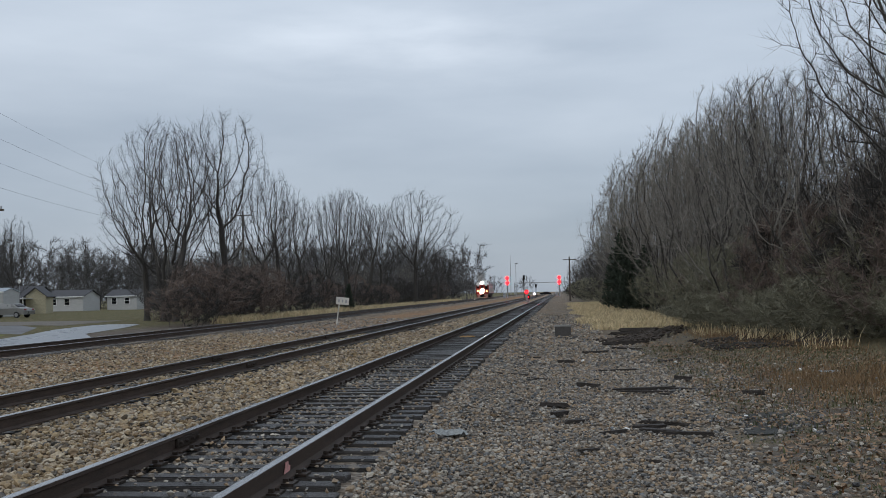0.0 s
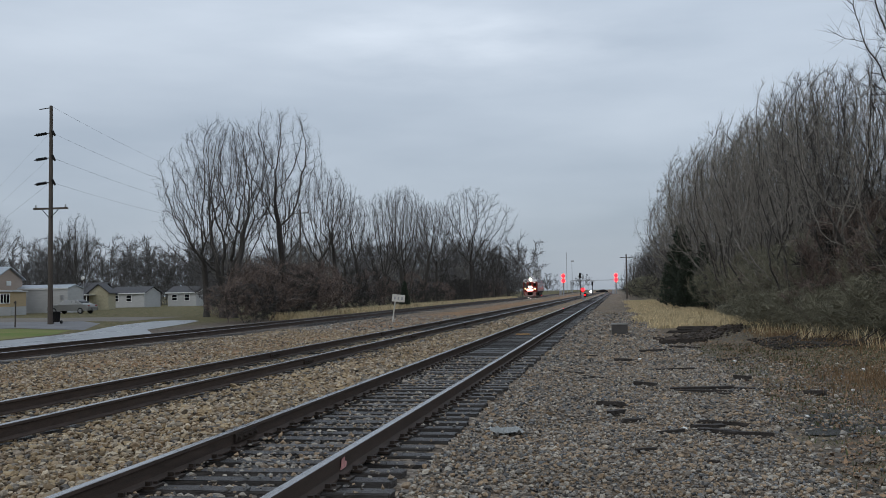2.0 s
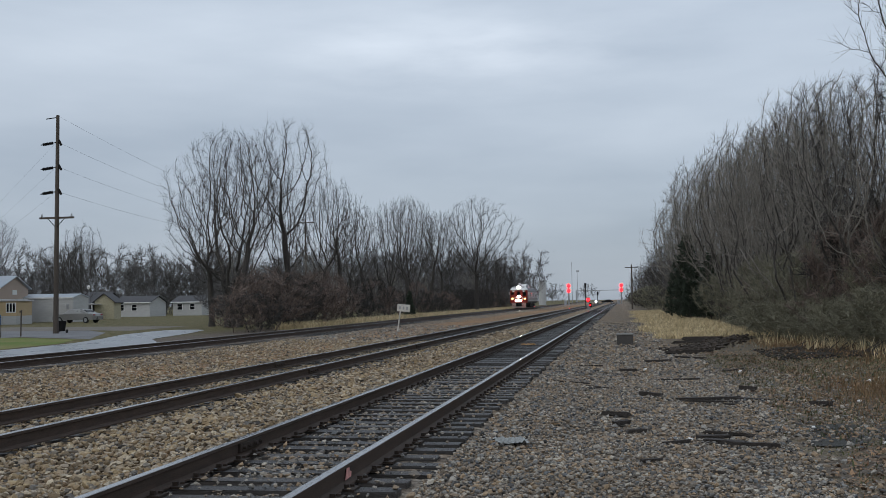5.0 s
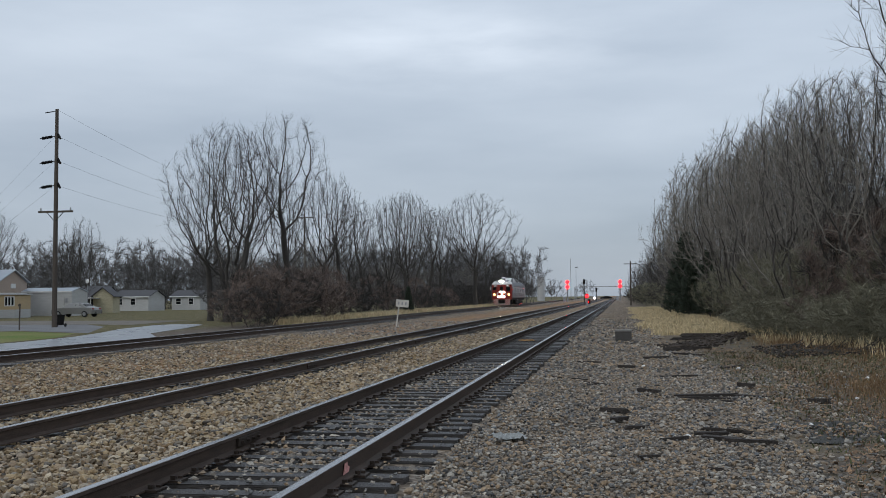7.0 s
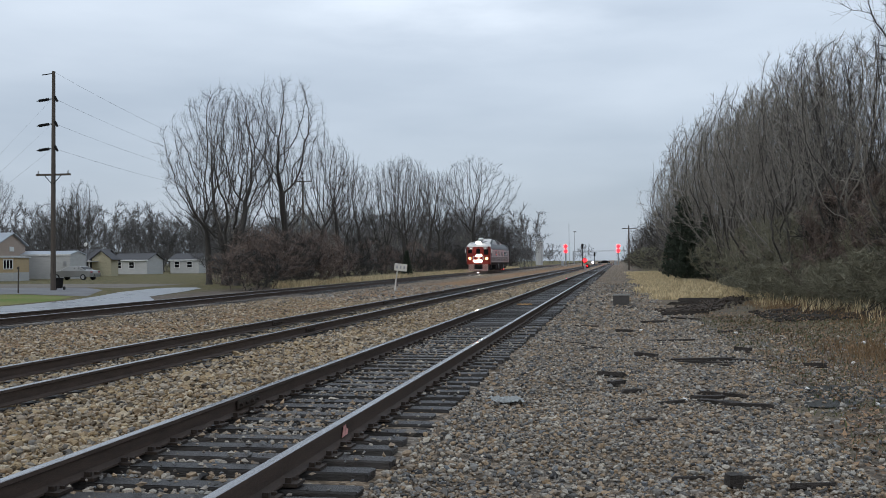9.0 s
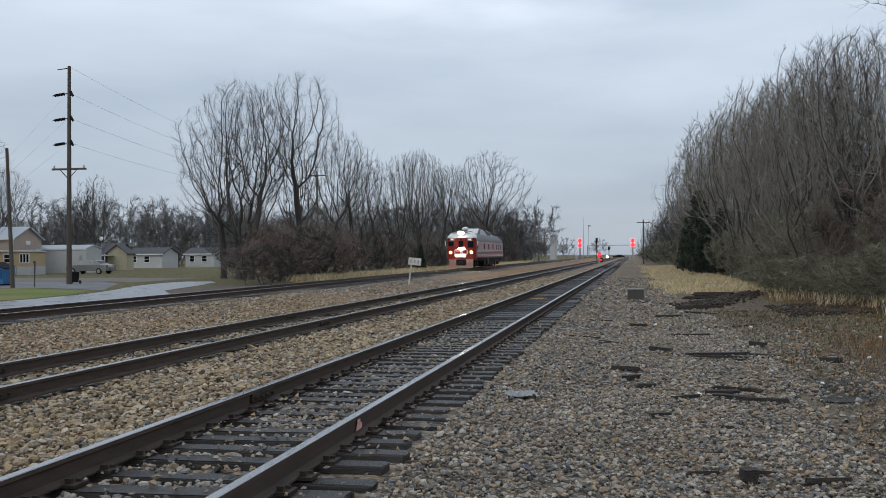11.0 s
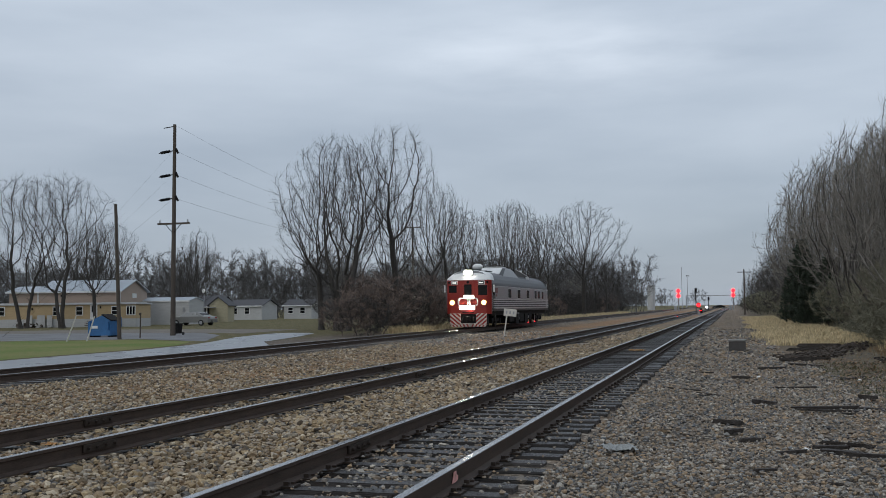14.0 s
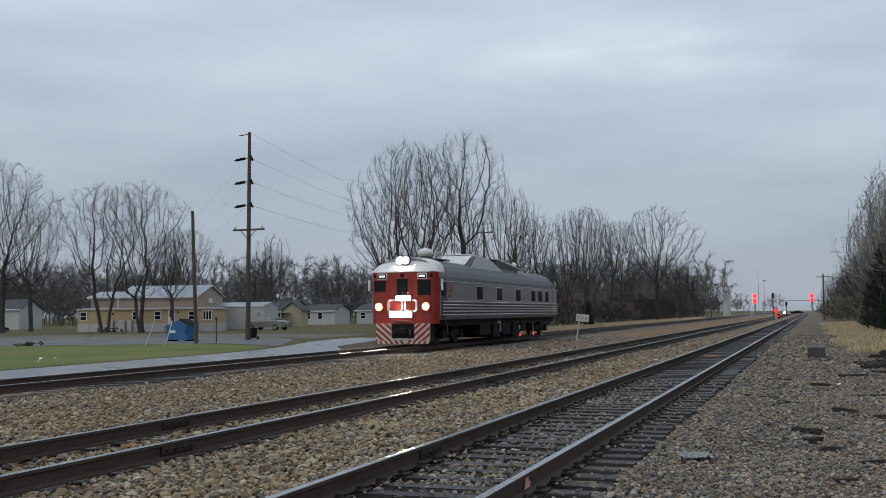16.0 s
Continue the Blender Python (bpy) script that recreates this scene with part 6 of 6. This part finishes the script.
sl = thing("silo", pose(-26.2, 345, -0.1), "pale grey grain silo above the trees", "silo")
part("tower", cyl(bmesh.new(), (0, 0, 0), (0, 0, 7.9), 1.2, seg=18), M_WHITESIDE, sl)
part("cap", cyl(bmesh.new(), (0, 0, 7.9), (0, 0, 8.6), 1.25, 0.3, 18), M_GALV, sl)

# pink paint mark on the rail
bm = bmesh.new()
prism(bm, [(-0.10, 0.045), (0.07, 0.05), (0.09, 0.09), (0.03, 0.105), (0.02, 0.15), (-0.03, 0.13), (-0.05, 0.145), (-0.07, 0.09)], -0.004, 0.004)
pm = part("paint_mark", bm, mat("pink_marking_paint", (0.72, 0.34, 0.31), 0.7, 0, 0.4, 14, bump=0.3), track_1, "faded pink paint on the rail web")
pm.matrix_basis = pose(T1 + G2 + 0.026, 8.72, 0.015, 0, 0, 90)


# ---- debris beside the track ----
M_ROTWOOD = mat("rotten_sleeper_wood", (0.045, 0.036, 0.03), 0.75, 0, 0.5, 4, stretch=(1, 6, 6), bump=0.9)


def plank(x, y, L, w, h, rz, seed, m=M_ROTWOOD, label="broken piece of rotten sleeper wood on the gravel"):
    r = random.Random(seed)
    bm = bmesh.new()
    bmesh.ops.create_grid(bm, x_segments=7, y_segments=2, size=0.5)
    bmesh.ops.solidify(bm, geom=bm.faces[:], thickness=1.0)
    L, w, h = L * r.uniform(0.8, 1.3), w * r.uniform(0.5, 0.8), h * r.uniform(0.6, 1.0)
    for v in bm.verts:
        v.co = Vector(((v.co.x + (r.uniform(-0.1, 0.1) if abs(v.co.x) > 0.45 else 0)) * L, v.co.y * w * r.uniform(0.7, 1.15), v.co.z * h * r.uniform(0.7, 1.2)))
    bm.normal_update()
    lo = min(v.co.z for v in bm.verts)
    ob = part("wood_debris", bm, m)
    ob.matrix_basis = pose(x, y, ground_z(x, y) - lo + (0.016 if x < 1.9 and y < 34 else -0.008), r.uniform(-9, 9), r.uniform(-4, 4), rz + r.uniform(-22, 22))
    return tagged(ob, label, "debris", "wood debris")


DEBRIS_NEAR = ((1.34, 17.7, 0.8, 0.10, 0.07, 4), (1.95, 16.9, 0.7, 0.09, 0.05, -8), (1.55, 17.3, 1.1, 0.07, 0.04, -6), (2.2, 19.6, 0.32, 0.16, 0.13, -4), (2.0, 17.7, 0.6, 0.1, 0.06, -10), (1.25, 13.3, 0.7, 0.12, 0.06, -12), (1.42, 12.3, 0.45, 0.12, 0.07, -6), (1.12, 12.6, 0.5, 0.12, 0.05, -22), (1.05, 13.0, 0.35, 0.1, 0.06, 10), (0.45, 18.5, 0.32, 0.14, 0.1, -14), (-0.12, 15.4, 0.4, 0.12, 0.07, -30))
DEBRIS_MIDDLE = ((0.14, 13.5, 0.3, 0.1, 0.07, 12), (-0.05, 14.3, 0.3, 0.12, 0.08, 60), (-0.86, 26, 0.9, 0.05, 0.04, -40), (-1.04, 20.9, 0.7, 0.05, 0.04, -35), (-0.52, 20.2, 0.5, 0.06, 0.04, -30), (2.38, 40.2, 0.9, 0.2, 0.12, 4), (3.1, 42.7, 1.2, 0.2, 0.14, 0), (0.09, 24.9, 0.3, 0.1, 0.08, 10), (1.85, 30.1, 0.7, 0.1, 0.07, 2), (1.73, 32.2, 0.7, 0.14, 0.1, 2), (0.83, 7.98, 0.14, 0.12, 0.14, 15))
DEBRIS_FAR = ((1.39, 8.0, 0.4, 0.07, 0.05, 4), (0.52, 8.3, 0.22, 0.05, 0.04, 8), (0.96, 8.3, 0.25, 0.06, 0.04, -6), (0.58, 12.5, 0.25, 0.08, 0.05, 6), (2.5, 25.0, 0.5, 0.12, 0.08, 20), (1.1, 22.0, 0.6, 0.06, 0.04, -12), (0.9, 28.5, 0.6, 0.1, 0.07, 5), (3.0, 17.0, 0.3, 0.1, 0.08, -40), (2.3, 33.4, 0.8, 0.15, 0.1, 8), (0.25, 11.2, 0.2, 0.06, 0.04, 30), (0.9, 10.4, 0.22, 0.06, 0.04, -20))
for i, (x, y, L, w, h, rz) in enumerate(DEBRIS_NEAR + DEBRIS_MIDDLE + DEBRIS_FAR):
    plank(x, y, L, w, h, rz, 500 + i)
for i, (x, y, s) in enumerate(((0.5, 25.5, 0.10), (0.75, 12.9, 0.09), (2.4, 14.2, 0.07), (3.7, 17.6, 0.08), (2.9, 12.6, 0.06), (2.6, 24.5, 0.1), (-6.0, 6.9, 0.11), (4.6, 21.0, 0.09), (3.3, 10.6, 0.08))):
    bm = bmesh.new()
    bmesh.ops.create_icosphere(bm, subdivisions=2, radius=s / 2)
    for v in bm.verts:
        v.co *= 1 + 0.25 * noise.noise(v.co * 30 + Vector((i, 0, 0)))
        v.co.z *= 0.7
    ob = part("pale_stone", bm, M_WHITE, None, "", True)
    ob.matrix_basis = pose(x, y, ground_z(x, y) + s * 0.25)
    tagged(ob, "single pale stone on the gravel", "stone", "pale stones")


def crumpled(name, x, y, sx, sy, h, m, label):
    bm = bmesh.new()
    bmesh.ops.create_grid(bm, x_segments=14, y_segments=10, size=0.5)
    for v in bm.verts:
        v.co = Vector((v.co.x * sx * (1 + 0.2 * noise.noise(v.co * 6)), v.co.y * sy, h * (0.5 + 0.6 * noise.noise(v.co * 8) + 0.3 * noise.noise(v.co * 20))))
    bmesh.ops.solidify(bm, geom=bm.faces[:], thickness=0.004)
    ob = part(name, bm, m)
    ob.matrix_basis = pose(x, y, ground_z(x, y) + 0.02, 0, 0, 20)
    return tagged(ob, label, "litter")


crumpled("plastic_sheet", -1.28, 11.8, 0.34, 0.4, 0.08, mat("dirty_clear_plastic", (0.26, 0.27, 0.26), 0.35, 0, 0.3, 12), "crumpled dirty translucent plastic on the ballast")
crumpled("litter_scrap", 5.0, 20.2, 0.4, 0.3, 0.06, mat("bluish_litter", (0.28, 0.33, 0.35), 0.5, 0, 0.2, 8), "crumpled bluish litter in the weeds")
crumpled("orange_leaf", -7.9, 10.75, 0.16, 0.14, 0.05, mat("orange_leaf", (0.42, 0.21, 0.07), 0.7, 0, 0.3, 12), "orange withered leaf between the rails")
crumpled("orange_leaf", -3.3, 36.5, 0.5, 0.4, 0.1, mat("orange_leaves", (0.34, 0.19, 0.07), 0.8, 0, 0.3, 12), "patch of orange leaves between the rails")

# muddy puddle
bm = bmesh.new()
ring = [bm.verts.new((2.55 + (0.62 + 0.15 * math.sin(3 * a) + 0.1 * math.sin(5 * a + 1)) * math.cos(a), 13.5 + (1.25 + 0.3 * math.sin(2 * a + 1)) * math.sin(a), -0.142)) for a in [2 * math.pi * i / 40 for i in range(40)]]
bm.faces.new(ring)
tagged(part("puddle", bm, mat("wet_mud", (0.04, 0.038, 0.032), 0.6, 0, 0.5, 2.5, fine=40, bump=0.8, spec=0.25)), "shallow dark muddy puddle on the dirt", "puddle", "", "structure")

# dark turned soil before the dry grass
rs = np.random.RandomState(71)
f = rs.uniform(0, 1, 900)
bank = np.stack([1.6 + 3.8 * f + rs.normal(0, 0.35, 900), 35.2 + 14.0 * f * f + 1.5 * f + rs.normal(0, 0.8, 900)], 1)
bank = np.c_[bank, np.array([ground_z(*q) for q in bank]) + rs.uniform(0, 0.10, 900) * np.sin(np.pi * np.clip(f * 0.8 + 0.15, 0, 1))]
M_SOIL = mat("dark_turned_soil", (0.06, 0.046, 0.036), 0.95, 0, 0.4, 5, bump=0.9, island=0.3)
tagged(stone_field("soil_bank", bank, rs.uniform(0.06, 0.20, 900), M_SOIL, None, 72, 0.5), "low bank of dark turned soil clods", "soil", "", "stuff")


# fallen branches at the thicket's foot
def fallen(x, y, L, rz, seed):
    r = random.Random(seed)
    e = thing("fallen_branch", pose(x, y, ground_z(x, y), 0, 0, rz), "fallen grey branch on dark leaf litter", "branch", "fallen branches")
    bm = bmesh.new()
    rings, p = [], Vector((0, 0, 0.04))
    for k in range(7):
        rr = 0.05 - 0.006 * k
        rings.append([bm.verts.new(p + Vector((0, rr * math.cos(a), rr * math.sin(a)))) for a in [math.pi * q / 3 for q in range(6)]])
        if k > 1:
            part("side_twig", cyl(bmesh.new(), p, p + Vector((r.uniform(0.1, 0.5), r.uniform(-0.4, 0.4), r.uniform(0.1, 0.45))), 0.02, 0.006, 5), M_BARK, e)
        p = p + Vector((L / 6, r.uniform(-0.12, 0.12), r.uniform(-0.02, 0.04)))
    for a, b in zip(rings, rings[1:]):
        for q in range(6):
            bm.faces.new((a[q], b[q], b[(q + 1) % 6], a[(q + 1) % 6]))
    bm.faces.new(rings[0])
    bm.faces.new(rings[-1][::-1])
    part("limb", bm, M_BARK, e)


for i, (x, y, L, rz) in enumerate(((4.3, 31.5, 1.6, 12), (4.9, 30.4, 1.8, -15), (5.5, 31.2, 2.0, 20), (5.2, 29.4, 1.5, 5), (6.0, 29.8, 1.7, -25), (6.4, 28.4, 1.4, 30), (4.6, 33.4, 1.5, 0))):
    fallen(x, y, L, rz, 900 + i)
crumb = scatter(4.0, 7.2, 28.0, 34.0, 60, 61)
tagged(stone_field("leaf_litter", crumb, np.random.RandomState(62).uniform(0.05, 0.14, len(crumb)), mat("black_leaf_litter", (0.03, 0.024, 0.02), 0.95, 0, 0.4, 4, island=0.4), None, 63, 0.4), "dark wet leaf litter at the thicket's foot", "leaf litter", "", "stuff")
# withered leaves on the dirt
M_LEAVES = mat("brown_fallen_leaves", (0.23, 0.145, 0.085), 0.85, 0, 0.35, 2, bump=0.0, island=0.55)
for x0, x1, y0, y1, dens, seed in ((1.9, 5.5, 7.5, 14, 170, 301), (2.2, 7.5, 14, 24, 110, 302), (2.4, 7.0, 24, 34, 70, 303)):
    rs = np.random.RandomState(seed)
    pl = scatter(x0, x1, y0, y1, dens, seed, lambda x, y: noise.noise((x * 0.7, y * 0.35, 8.0)) + 0.45 * (x - 2.9) > -0.25)
    n = len(pl)
    a, tilt, w = rs.uniform(0, 6.283, n), rs.normal(0, 0.35, (n, 2)), rs.uniform(0.018, 0.045, n)
    u = np.stack([np.cos(a), np.sin(a), tilt[:, 0]], 1) * w[:, None]
    v = np.stack([-np.sin(a), np.cos(a), tilt[:, 1]], 1) * (w * 0.6)[:, None]
    vs = np.stack([pl - u, pl - v, pl + u * 0.8 + (0, 0, 0.008), pl + v], 1).reshape(-1, 3)
    k = np.arange(n)[:, None] * 4
    fs = np.concatenate([k + np.array([[0, 1, 2]]), k + np.array([[0, 2, 3]])], 0)
    tagged(soup("fallen_leaves", vs, fs, M_LEAVES), "withered brown leaves strewn over the dirt", "leaf litter", "", "stuff")
# small stones strewn over the dirt
grit = np.concatenate([scatter(2.8, 7.0, 9.0, 24, 60, 64), scatter(1.8, 5.5, 24, 42, 34, 67)])
tagged(stone_field("dirt_stones", grit, np.random.RandomState(65).lognormal(-3.5, 0.4, len(grit)), M_STONE, None, 66, 0.68, True), "scattered stones on the dirt", "stones", "", "stuff")


# ---- the railcar's run ----
RUN = ((0.0, 240.2), (2.0, 215.2), (4.0, 190.2), (6.5, 159.2), (8.5, 134.3), (11.0, 103.4), (12.0, 90.9), (13.0, 78.3), (14.0, 65.7), (15.0, 53.3), (16.0, 40.9))


def front_at(t):
    return float(np.interp(t, [a for a, _ in RUN], [b for _, b in RUN]))


def motions():
    rows = []
    for i in range(65):
        t = i * 0.25
        y = front_at(t)
        heading = math.degrees(math.atan2(-(x3(y + 20) - x3(y + 2)), 18))
        rows.append((t, pose(x3(y), y, 0.195, 0, 0, heading)))
    walk(railcar, rows)
    # the wheels roll with the run
    for axle, m in AXLES:
        rows = []
        for i in range(481):
            t = i / 30
            turn = (front_at(0) - front_at(t)) / 0.42
            rows.append((t, m @ pose(0, 0, 0, math.degrees(turn))))
        walk(axle, rows)


motions()
